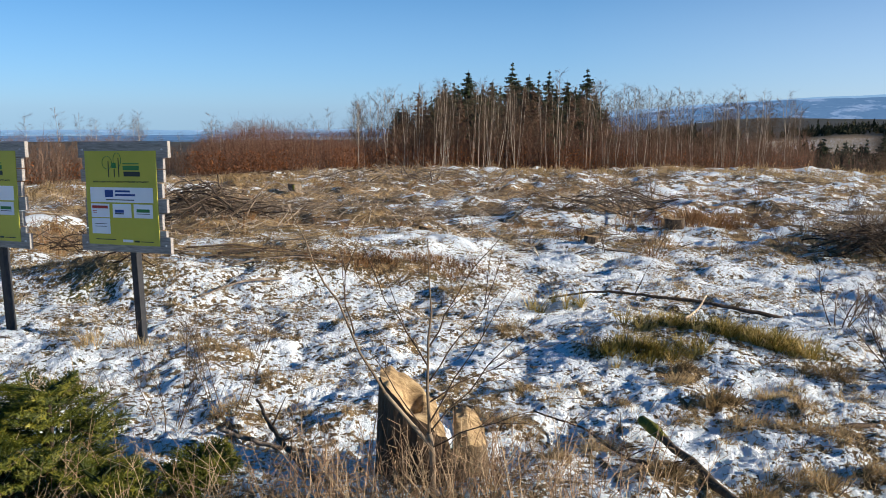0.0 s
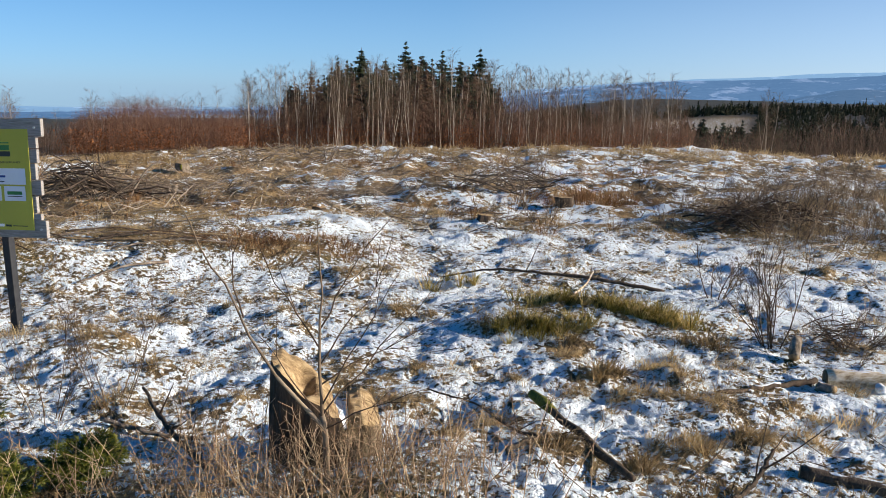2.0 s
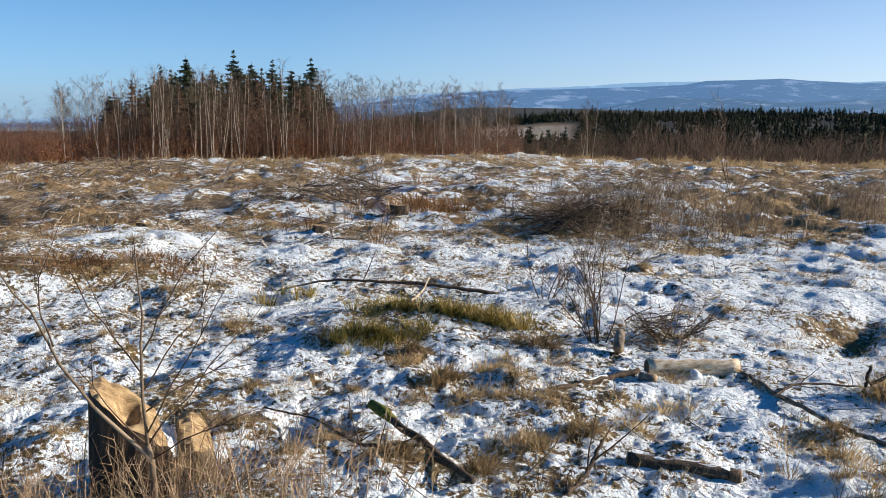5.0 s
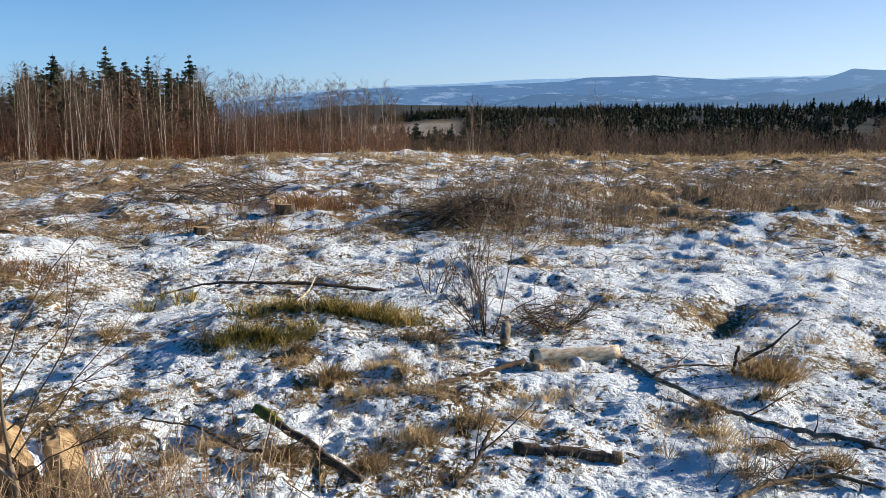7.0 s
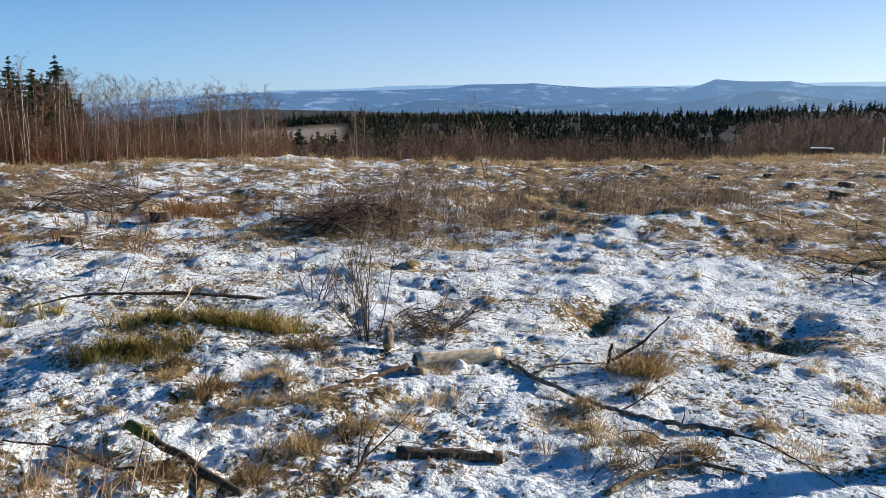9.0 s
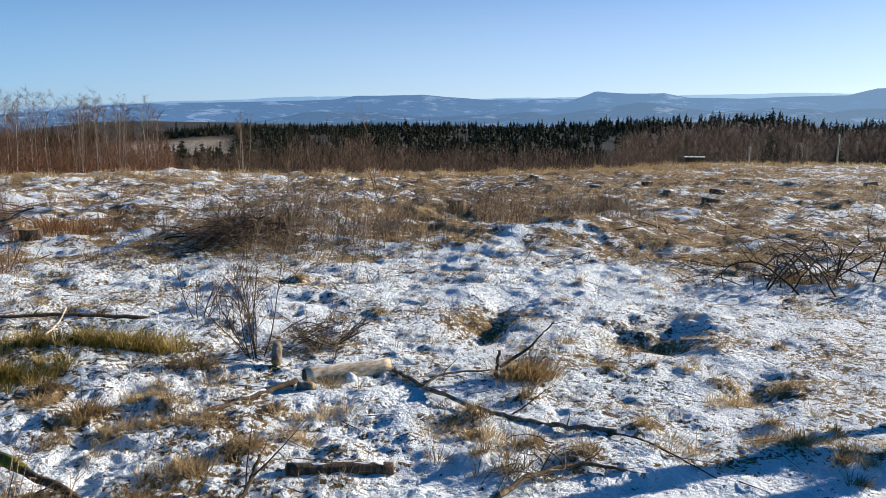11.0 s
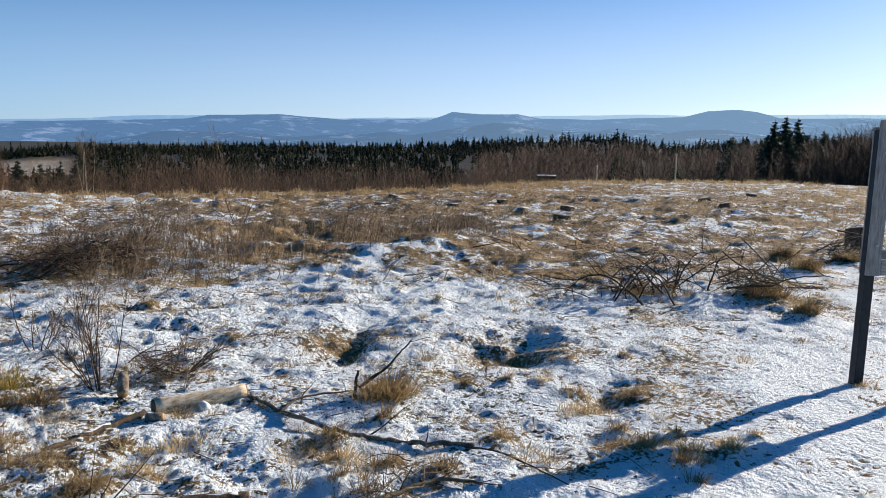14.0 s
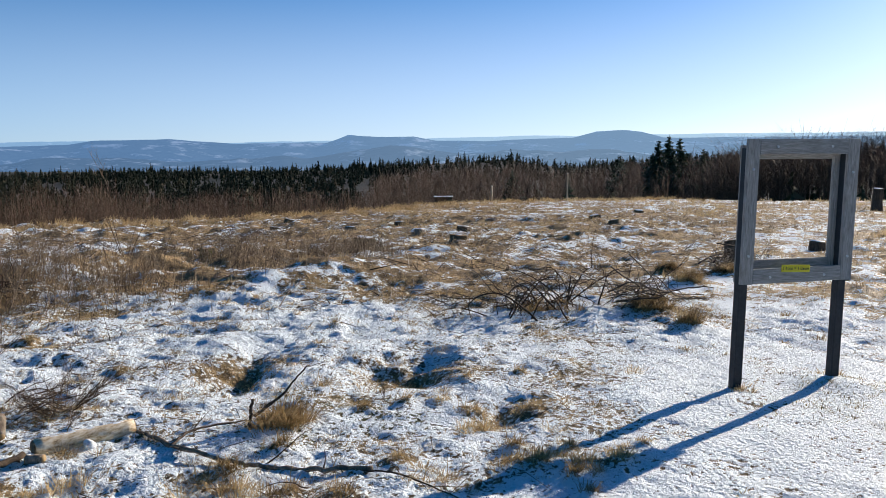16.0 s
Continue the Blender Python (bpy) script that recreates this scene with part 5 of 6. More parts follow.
limb("thin dark twig standing out of the snow", [(1.42, 3.02, 0.01), (1.60, 3.16, 0.05), (1.77, 3.29, 0.10)], 0.005, 0.002, BARK, "dead_twig", 3)
limb("dark forked twig lying over dead grass", [(0.48, 4.20, 0.03), (0.72, 3.96, 0.05), (0.82, 3.60, 0.03), (0.93, 3.44, 0.01)], 0.004, 0.010, BARK, twigs=6)
limb("pale dry stick lying in the snow", [(0.74, 3.33, 0.01), (0.92, 3.42, 0.02), (1.10, 3.38, 0.02)], 0.012, 0.009, SLASHBARK, twigs=2)
limb("long bowed bare branch over green rushes", [(0.97, 7.58, 0.01), (1.40, 7.45, 0.10), (1.85, 7.25, 0.14), (2.40, 7.00, 0.09), (2.88, 6.80, 0.0)], 0.007, 0.019, BARK, twigs=6)
limb("pale thin stick leaning out of the rushes", [(1.80, 5.98, 0.06), (1.93, 6.12, 0.18), (2.04, 6.25, 0.30)], 0.010, 0.006, PALEBARK, "dead_twig")
limb("crooked dark stick rising from a grass clump", [(3.88, 3.54, 0.05), (4.05, 3.46, 0.16), (4.14, 3.44, 0.22), (4.22, 3.38, 0.34)], 0.011, 0.004, BARK, twigs=1)
limb("short broken stub standing in a grass clump", [(3.80, 3.50, 0.0), (3.81, 3.50, 0.10), (3.82, 3.49, 0.19)], 0.011, 0.008, BARK, "dead_twig")
limb("dark broken branch slanting out of the weeds", [(-1.02, 4.22, 0.10), (-0.82, 3.80, 0.09), (-0.55, 3.31, 0.0)], 0.008, 0.015, BARK, twigs=3)
limb("pale fallen stem lying behind the weeds", [(-1.16, 3.95, 0.03), (-0.90, 3.86, 0.03), (-0.62, 3.75, 0.02)], 0.012, 0.010, SLASHBARK)
limb("long dry stick lying on the snow bank", [(-2.20, 7.02, 0.02), (-1.85, 7.28, 0.04), (-1.55, 7.52, 0.03)], 0.008, 0.014, SLASHBARK, twigs=4)
for k in range(9):
    u = rng.uniform(-0.5, 0.5)
    limb("pale straight felled stem on a low pile", [(-2.35 + u, 7.66 + 0.045 * k, 0.05 + 0.02 * (k % 3)), (-1.85 + u, 7.80 + 0.04 * k, 0.08 + 0.03 * (k % 3)), (-1.35 + u, 7.92 + 0.045 * k, 0.05 + 0.02 * (k % 2))], 0.009, 0.005, (SLASHBARK, OLDWOOD, BARK)[k % 3], "felled_stem", 2)


# ---- shrubs, brush and saplings ----
def shrub(x, y, stems, h, label, name="bare_shrub", mat=TWIG, tone=0.55, spread=0.45, kids=6, r=0.006, depth=2):
    s = thing(name, label, "shrub", rest(x, y, -0.03))
    for k in range(stems):
        st = Heap()
        a = rng.uniform(0, 2 * math.pi)
        w = np.array([math.cos(a) * spread, math.sin(a) * spread, 1.0])
        branchy(st, st, (math.cos(a) * 0.05, math.sin(a) * 0.05, 0), w, h * rng.uniform(0.55, 1.0), r, depth, tone + rng.uniform(-0.2, 0.2), 0.12, kids, 0.6, 5)
        heap_part("stem", st, mat, s)
    return s


shrub(2.95, 5.05, 12, 0.80, "leafless multi-stemmed shrub rising from snow", tone=0.25, r=0.0048, spread=0.45, kids=7)
shrub(3.50, 5.0, 16, 0.40, "low tangle of dead bramble in snow", spread=1.3, tone=0.4, r=0.004, kids=7)
shrub(4.1, 16.0, 5, 1.1, "small bare sapling in dead grass")
shrub(2.6, 10.2, 4, 0.6, "thin bare shoots standing in snow")
shrub(9.2, 11.6, 5, 1.6, "tall thin bare shoots above the bramble bank")
shrub(8.1, 12.4, 5, 1.3, "tall thin bare shoots above the bramble bank")
shrub(3.15, 6.35, 5, 0.5, "thin bare shoots standing in snow")
shrub(-1.45, 4.05, 7, 0.62, "thin reddish weed stems standing in snow", r=0.0026, spread=0.3, tone=0.45)
shrub(-1.15, 4.15, 6, 0.70, "thin reddish weed stems standing in snow", r=0.0026, spread=0.35, tone=0.45)
shrub(-1.75, 4.00, 6, 0.40, "thin reddish weed stems standing in snow", r=0.0024, spread=0.4, tone=0.45)
shrub(-0.75, 3.70, 6, 0.40, "thin reddish weed stems beside the broken stump", r=0.0024, spread=0.4, tone=0.5)
shrub(1.98, 10.0, 3, 0.55, "thin bare shoots standing in snow", r=0.004)
shrub(4.35, 10.3, 4, 0.55, "thin bare shoots standing in snow", r=0.004)
shrub(3.2, 4.55, 3, 0.22, "short broken twigs beside the log", r=0.003)
shrub(4.9, 3.2, 3, 0.16, "short dry stalks in snow", r=0.002)


def sapling():
    """The slim young tree in front of the split stump."""
    s = thing("sapling", "slim bare sapling with reddish twigs before the broken stump", "sapling", rest(-0.03, 3.02, -0.05))
    t = Heap()
    t.tube(wander((0, 0, 0), (-0.03, 0.0, 0.36), 6, 0.006), np.linspace(0.013, 0.011, 6), 0.75, 8)
    t.tube(wander((-0.03, 0, 0.35), (-0.04, 0.05, 1.12), 9, 0.007), np.linspace(0.008, 0.002, 9), 0.6, 6)
    t.tube(wander((-0.02, 0, 0.30), (-0.20, 0, 0.52), 6, 0.005), np.linspace(0.008, 0.007, 6), 0.85, 6)
    t.tube(wander((-0.20, 0, 0.52), (-0.60, 0.1, 1.28), 10, 0.008), np.linspace(0.006, 0.0015, 10), 0.6, 6)
    heap_part("trunk", t, TWIG, s)
    limbs = [((-0.03, 0, 0.36), (0.42, 0.1, 0.85)), ((-0.03, 0, 0.40), (0.28, -0.1, 0.98)), ((-0.04, 0, 0.48), (0.34, 0.1, 0.66)), ((-0.035, 0.02, 0.62), (-0.26, 0.1, 1.0)),
             ((-0.035, 0.02, 0.70), (0.18, 0.1, 1.05)), ((-0.04, 0.03, 0.55), (0.24, 0.12, 0.90)), ((-0.32, 0.02, 0.75), (-0.42, 0.2, 1.10)), ((-0.03, 0, 0.36), (-0.28, -0.1, 0.74)), ((-0.02, 0, 0.30), (0.36, -0.12, 0.5))]
    for a, b in limbs:
        h = Heap()
        p = wander(a, b, 7, 0.008)
        h.tube(p, np.linspace(0.0036, 0.001, 7), 0.35, 5)
        for k in range(2):
            i = int(rng.integers(2, 6))
            d = (p[-1] - p[0]) / np.linalg.norm(p[-1] - p[0])
            q = p[i] + (d + rng.normal(0, 0.5, 3) + (0, 0, 0.3)) * rng.uniform(0.08, 0.2)
            h.tube(wander(p[i], q, 4, 0.004), np.linspace(0.0018, 0.0008, 4), 0.3, 4)
        heap_part("limb", h, TWIG, s)


sapling()


def young_spruce(x, y, h, spread, label):
    s = thing("young_spruce", label, "spruce", rest(x, y, -0.05))
    t = Heap()
    t.tube(wander((0, 0, 0), (0.02, 0.02, h), 6, 0.01), np.linspace(0.03, 0.006, 6), 0.4, 7)
    heap_part("trunk", t, BARK, s)
    z = 0.06
    while z < h:
        u = z / h
        for k in range(7):
            a = rng.uniform(0, 2 * math.pi)
            ln = spread * (1.05 - u) ** 0.55 * rng.uniform(0.55, 1.1) + 0.08
            out = np.array([math.cos(a), math.sin(a), rng.uniform(0.1, 0.7)])
            side = np.array([-math.sin(a), math.cos(a), 0])
            b = np.array([0, 0, z])
            bough = Heap()
            tip = b + out * ln
            bough.tube(wander(b, tip, 5, 0.008), np.linspace(0.008, 0.002, 5), 0.1, 4)
            m = int(5 + ln * 16)
            for sg in (-1, 0, 1):
                for i in range(m if sg else 1):
                    p0 = b + out * ln * (0.25 + 0.7 * i / m) if sg else b + out * ln * 0.55
                    tl = (0.20 * (1.1 - i / m) * (0.4 + ln)) if sg else ln * 0.5
                    d = out * 0.75 + side * sg * 0.8 + np.array([0, 0, rng.uniform(-0.15, 0.15)]) if sg else out
                    d = d / np.linalg.norm(d)
                    nn = int(8 + tl * 220)
                    w = rng.random(nn)[:, None]
                    ndl = rng.normal(0, 1, (nn, 3)) * 0.8 + d * 1.0
                    ndl /= np.linalg.norm(ndl, axis=1, keepdims=True)
                    q = p0 + d * tl * w
                    c = q + ndl * 0.021
                    v = np.stack([q - np.cross(ndl, d) * 0.0034, q + np.cross(ndl, d) * 0.0028, c], 1).reshape(-1, 3)
                    tone = np.clip(0.35 + 0.3 * w[:, 0] + rng.normal(0, 0.15) + 0.12 * u, 0, 1)
                    bough.add(v, np.arange(nn * 3).reshape(-1, 3), np.repeat(tone, 3))
            heap_part("bough", bough, FRESHNEEDLE, s)
        z += h * 0.12
    return s


young_spruce(-1.80, 3.50, 0.46, 0.36, "bushy young green spruce beside the path")
young_spruce(-2.18, 3.42, 0.42, 0.38, "bushy young green spruce beside the path")
young_spruce(-1.78, 3.02, 0.28, 0.32, "bushy young green spruce beside the path")
young_spruce(-1.38, 3.05, 0.18, 0.22, "low green spruce seedling among dead grass")
young_spruce(-1.03, 3.28, 0.16, 0.15, "small green spruce seedling among dead grass")


def arched_pile(x, y, label):
    """A loose heap of springy cut boughs that arch up and sprawl."""
    s = thing("brush_pile", label, "brush pile", rest(x, y, -0.03), "brush piles", -25)
    for g in range(38):
        b = Heap()
        a = rng.uniform(0, 2 * math.pi)
        ln = rng.uniform(0.4, 1.15)
        c = np.array([rng.normal(0.05, 0.5), rng.normal(0, 0.25), 0.0])
        t = np.linspace(0, 1, 10)
        rise = rng.uniform(0.08, 0.55)
        out = np.array([math.cos(a), 0.7 * math.sin(a), 0])
        p = c + out * (t * ln)[:, None] + np.cumsum(rng.normal(0, 0.012, (10, 3)), 0)
        p[:, 2] = rise * np.sin(t * rng.uniform(1.6, 2.9)) + 0.02
        rr = rng.uniform(0.004, 0.013)
        b.tube(p, np.linspace(rr, rr * 0.3, 10), rng.uniform(0.0, 0.25), 5, cap=False)
        for k in range(7):
            i = int(rng.integers(2, 9))
            q = p[i] + (out * 0.5 + rng.normal(0, 0.5, 3) + (0, 0, 0.2)) * rng.uniform(0.1, 0.35)
            q[2] = max(q[2], 0.0)
            b.tube(wander(p[i], q, 4, 0.012), np.linspace(rr * 0.5, rr * 0.2, 4), rng.uniform(0.05, 0.35), 3, cap=False)
        heap_part("branch", b, TWIG, s)
    return s


def brush_pile(x, y, rx, ry, h, n, label, length=(0.5, 1.5), r=0.010, arcs=0, turn=0.0, mat=SLASH, tone=0.35):
    s = thing("brush_pile", label, "brush pile", rest(x, y), "brush piles", turn)
    for g in range(n):
        b = Heap()
        for k in range(1):
            cx, cy = rng.normal(0, rx * 0.5), rng.normal(0, ry * 0.5)
            a, ln = rng.uniform(0, 2 * math.pi), rng.uniform(*length)
            d = np.array([math.cos(a), math.sin(a) * 0.6, rng.normal(0.1, 0.28)]) * ln / 2
            c = np.array([cx, cy, rng.random() * h * math.exp(-(cx / rx) ** 2) + 0.04])
            p = wander(c - d, c + d, 7, 0.025 * ln, 0.05 * ln)
            p[:, 2] = np.maximum(p[:, 2], 0.01)
            rr = r * rng.uniform(0.4, 1.3)
            b.tube(p, np.linspace(rr, rr * 0.35, 7), np.clip(tone + rng.normal(0, 0.2), 0, 1), 4, cap=False)
            for m in range(3):
                i = int(rng.integers(2, 6))
                q = p[i] + rng.normal(0, 0.22, 3) * ln * 0.6 + (0, 0, 0.05)
                q[2] = max(q[2], 0.0)
                b.sticks(p[i][None], q[None], rr * 0.45, tone)
        heap_part("branch", b, mat, s)
        b = Heap()
        for k in range(1 if g < arcs else 0):
            x0 = rng.uniform(-rx, rx)
            w = rng.uniform(0.5, 1.0) * rng.choice((-1, 1))
            t = np.linspace(0, 1, 12)
            p = np.stack([x0 + w * t, rng.normal(0, 0.15) + 0.2 * t, h * 1.15 * np.sin(t * 2.6) + 0.05], 1)
            b.tube(p, np.linspace(r * 1.3, r * 0.4, 12), 0.6, 5, cap=False)
            heap_part("branch", b, mat, s)
    return s


arched_pile(9.28, 3.90, "tangled heap of dark bare arching branches on snow")
brush_pile(9.9, 2.9, 0.5, 0.4, 0.15, 30, "low heap of bare twigs and sods", turn=-25, tone=0.2)
brush_pile(5.65, 10.25, 0.95, 0.40, 0.30, 120, "heap of dark cut brushwood under bramble", (0.4, 1.2), 0.009, arcs=6, turn=10, mat=TWIG, tone=0.08)
brush_pile(3.0, 13.9, 0.9, 0.5, 0.35, 70, "heap of broken branches and roots on the clearing", tone=0.3, arcs=2)
brush_pile(-4.0, 13.6, 0.75, 0.5, 0.5, 90, "heap of dark broken branches and roots", r=0.016, tone=0.22, arcs=3)
brush_pile(-3.4, 7.9, 0.8, 0.3, 0.16, 70, "torn sods and roots along the low bank", (0.2, 0.6), 0.007, tone=0.35, turn=-28, mat=TWIG)
brush_pile(2.85, 2.33, 0.3, 0.14, 0.06, 26, "small tangle of dead twigs in grass", (0.15, 0.4), 0.003, mat=TWIG, tone=0.5)
brush_pile(3.42, 4.98, 0.26, 0.18, 0.16, 46, "dense low bramble tangle beside the bare shrub", (0.2, 0.5), 0.0035, mat=TWIG, tone=0.35)
brush_pile(-1.2, 26.5, 3.2, 0.6, 0.35, 90, "long low pile of pale arched brushwood", (0.8, 2.0), 0.014, arcs=12, tone=0.6)
brush_pile(0.6, 14.2, 2.2, 0.8, 0.16, 260, "spread pile of pale grey felled twigs", (0.2, 0.7), 0.005, tone=0.55)
brush_pile(-3.6, 15.0, 2.2, 0.9, 0.16, 260, "spread pile of pale grey felled twigs", (0.3, 1.0), 0.006, tone=0.5)
brush_pile(14.5, 2.8, 0.9, 0.4, 0.25, 50, "broken branches and root wood on snow", tone=0.25)
brush_pile(9.0, 14.5, 2.0, 0.8, 0.3, 170, "low heap of brown felled brushwood", (0.3, 1.0), 0.006, tone=0.35)
brush_pile(14.0, 14.0, 2.2, 0.9, 0.3, 170, "low heap of brown felled brushwood", (0.3, 1.0), 0.006, tone=0.35)


# ---- ground cover ----
def scatter(n, az, r, power=0.5):
    a = rng.uniform(*az, n)
    rr = (r[0] ** 2 + (r[1] ** 2 - r[0] ** 2) * rng.random(n)) ** 0.5 if power == 0.5 else r[0] + (r[1] - r[0]) * rng.random(n) ** power
    return polar(a, rr)


def tufts(heap, x, y, count, tall, wide, lean=(0.5, 0.0), tone=0.5, flop=0.6, bend=None, rise=(0.35, 1.0)):
    """Grass tufts at the given places, each with its own size and colour."""
    n = len(x)
    size = rng.uniform(0.55, 1.3, n)
    tt = np.clip(tone + rng.normal(0, 0.17, n), 0, 1)
    i = np.repeat(np.arange(n), count)
    m = len(i)
    a, d = rng.uniform(0, 2 * math.pi, m), np.abs(rng.normal(0, 0.5, m)) * wide * size[i]
    bx, by = x[i] + d * np.cos(a), y[i] + d * np.sin(a)
    b = np.stack([bx, by, height(bx, by) - 0.01], 1)
    h = tall * size[i] * rng.uniform(0.4, 1.1, m)
    out = flop * rng.uniform(0.2, 1.2, m) * h
    tip = b + np.stack([out * np.cos(a) + lean[0] * h * 0.6, out * np.sin(a) + lean[1] * h * 0.6, h * rng.uniform(*rise, m)], 1)
    heap.blades(b, tip, tall * 0.006 + 0.0010 + 0.00006 * np.hypot(bx, by) + 0.00007 * np.maximum(0, np.hypot(bx, by) - 9), np.clip(tt[i] + rng.normal(0, 0.12, m), 0, 1), bend)


# clumps of matted grass that stand out of the snow
HUMMOCKS = ((6.49, 1.08, 0.09), (7.41, 0.50, 0.10), (4.35, 1.62, 0.10), (4.05, 1.85, 0.16), (3.62, 2.02, 0.14), (4.75, 2.3, 0.12), (1.95, 4.65, 0.12), (2.45, 4.75, 0.12), (2.95, 4.05, 0.1), (2.0, 3.5, 0.13), (1.35, 3.1, 0.14),
            (3.0, 3.15, 0.12), (3.1, 2.75, 0.12), (-0.55, 8.3, 0.3), (-1.3, 5.9, 0.12), (-2.0, 5.8, 0.2), (1.9, 4.2, 0.15), (1.7, 3.4, 0.14), (0.35, 7.6, 0.2), (-4.0, 8.4, 0.4), (-3.3, 8.2, 0.3), (-2.9, 5.9, 0.15), (3.45, 5.05, 0.2), (3.6, 4.9, 0.15))


def cover():
    g = Heap()
    # short dead grass poking through thin snow
    x, y = scatter(80000, (-40, 100), (2.2, 12.5), 0.75)
    k = snow_cover(x, y) + 0.6 * fbm(x, y, 0.2, 2, 90) < 0.52
    tufts(g, x[k], y[k], 7, 0.05, 0.045, (0.25, 0.0), 0.75, 0.7, "straight")
    f = Heap()
    x, y = scatter(24000, (-40, 100), (2.2, 13), 0.75)
    k = path_mask(x, y) < 0.5
    x, y = x[k], y[k]
    tufts(f, x, y, 6, 0.042, 0.05, (0.25, 0.0), np.clip(0.12 + 0.75 * snow_cover(x, y), 0.1, 0.85), 0.9, "straight")
    x, y = scatter(6000, (-42, 92), (9.5, 32), 0.9)
    k = path_mask(x, y) < 0.5
    tufts(f, x[k], y[k], 8, 0.10, 0.13, (0.4, -0.1), np.clip(0.15 + 1.0 * snow_cover(x[k], y[k]), 0.05, 0.9), 1.2, "straight")
    tagged(new("snowy_grass", f.mesh("snowy_grass", FROST)), "short dead grass laden with snow", "grass", kind="stuff")
    x, y = scatter(9000, (-40, 100), (2.4, 13), 0.75)
    k = (fbm(x, y, 0.9, 2, 91) - 0.004 * np.maximum(0, azimuth(x, y) - 20) > 0.06) & (path_mask(x, y) < 0.4)
    tufts(g, x[k], y[k], 14, 0.075, 0.07, (0.4, -0.2), 0.72 + 0.7 * fbm(x[k], y[k], 1.5, 2, 99), 0.9, None, (0.15, 0.85))
    x, y = scatter(260, (-36, 98), (2.6, 12))
    k = path_mask(x, y) < 0.5
    tufts(g, x[k], y[k], 80, 0.085, 0.11, (0.4, -0.25), 0.66, 1.1, None, (0.1, 0.8))
    for cx, cy, w in NEAR_CLUMPS + TRACK_CLUMPS:
        m = max(3, int(8 * w / 0.1))
        tufts(g, rng.normal(cx, w * 0.42, m), rng.normal(cy, w * 0.34, m), 26, 0.07 + 0.14 * w, 0.02 + 0.2 * w, (0.3, -0.3), 0.68, 1.1, None, (0.05, 0.85))
    for cx, cy, w in DARK_CLUMPS:
        m = max(4, int(10 * min(w, 0.25) / 0.1))
        tufts(g, rng.normal(cx, w * 0.45, m), rng.normal(cy, w * 0.36, m), 70 if cx > 8 else 26, 0.06 + 0.3 * min(w, 0.2) + (0.07 if cx > 8 else 0.0), 0.02 + 0.2 * min(w, 0.2), (0.3, -0.2), 0.40, 1.1, None, (0.1, 0.9))
    tufts(g, rng.normal(9.28, 0.35, 26), rng.normal(3.92, 0.2, 26), 34, 0.20, 0.10, (0.3, -0.2), 0.42, 1.0, None, (0.1, 0.9))
    for cx, cy, w in HUMMOCKS:
        n = int(34 * w / 0.15)
        tufts(g, rng.normal(cx, w * 0.6, 9), rng.normal(cy, w * 0.5, 9), n, 0.085, w * 0.5, (0.4, -0.2), 0.64, 1.1, None, (0.1, 0.8))
    for cx, cy, w, tall, tone in ((1.54, 4.40, 0.05, 0.16, 0.45), (1.60, 4.16, 0.05, 0.10, 0.75), (1.93, 4.62, 0.06, 0.12, 0.85), (1.50, 4.92, 0.05, 0.10, 0.7), (1.72, 3.42, 0.09, 0.10, 0.6), (2.30, 3.45, 0.06, 0.09, 0.8),
                                  (2.60, 3.75, 0.07, 0.10, 0.85), (1.32, 3.18, 0.08, 0.09, 0.45), (1.52, 2.95, 0.10, 0.10, 0.35), (0.75, 3.80, 0.07, 0.09, 0.6), (3.05, 2.95, 0.07, 0.11, 0.5), (3.02, 2.62, 0.06, 0.10, 0.45),
                                  (2.80, 2.42, 0.09, 0.10, 0.5), (4.62, 2.30, 0.06, 0.09, 0.85), (4.30, 1.75, 0.07, 0.08, 0.6), (4.25, 1.42, 0.08, 0.08, 0.6), (4.55, 1.38, 0.06, 0.06, 0.85), (-2.30, 4.55, 0.12, 0.17, 0.85), (-2.55, 5.55, 0.10, 0.12, 0.9), (-2.15, 5.62, 0.08, 0.11, 0.85), (5.05, 2.85, 0.09, 0.07, 0.9)):
        tufts(g, rng.normal(cx, w, 7), rng.normal(cy, w * 0.7, 7), 34, tall * 1.15, w * 0.6, (0.2, -0.2), tone, 0.9, None, (0.15, 0.95))
    tufts(g, np.array([3.9, 4.0, 4.1, 4.02]), np.array([3.45, 3.36, 3.34, 3.42]), 260, 0.15, 0.13, (0.1, -0.1), 0.4, 1.2)
    tagged(new("grass", g.mesh("grass", GRASS)), "short dead straw-coloured grass poking through snow", "grass", kind="stuff")
    # taller tussocks of the clearing
    g = Heap()
    x, y = scatter(12000, (-42, 100), (9.5, 46), 0.9)
    k = (snow_cover(x, y) + 0.6 * fbm(x, y, 2.0, 2, 92) < 0.50) & (np.hypot(x, y) < crest(azimuth(x, y)) + 1)
    tufts(g, x[k], y[k], 11, 0.17, 0.16, (0.5, -0.2), 0.80 + 1.0 * fbm(x[k], y[k], 3, 2, 98), 1.0, None, (0.1, 0.9))
    x, y = scatter(2600, (55, 92), (22, 100), 0.9)
    k = (fbm(x, y, 3.0, 2, 93) > 0.04) & (np.hypot(x, y) < crest(azimuth(x, y)) + 1) & (path_mask(x, y) < 0.6)
    tufts(g, x[k], y[k], 22, 0.30, 0.35, (0.6, -0.1), 0.75 + 0.8 * fbm(x[k], y[k], 5, 2, 94), 0.9, None, (0.1, 0.9))
    a = rng.uniform(-42, 75, 1500)
    x, y = polar(a, crest(a) + rng.uniform(-3.5, 1.5, 1500))
    tufts(g, x, y, 18, 0.34, 0.25, (0.4, 0.0), 0.6, 0.8)
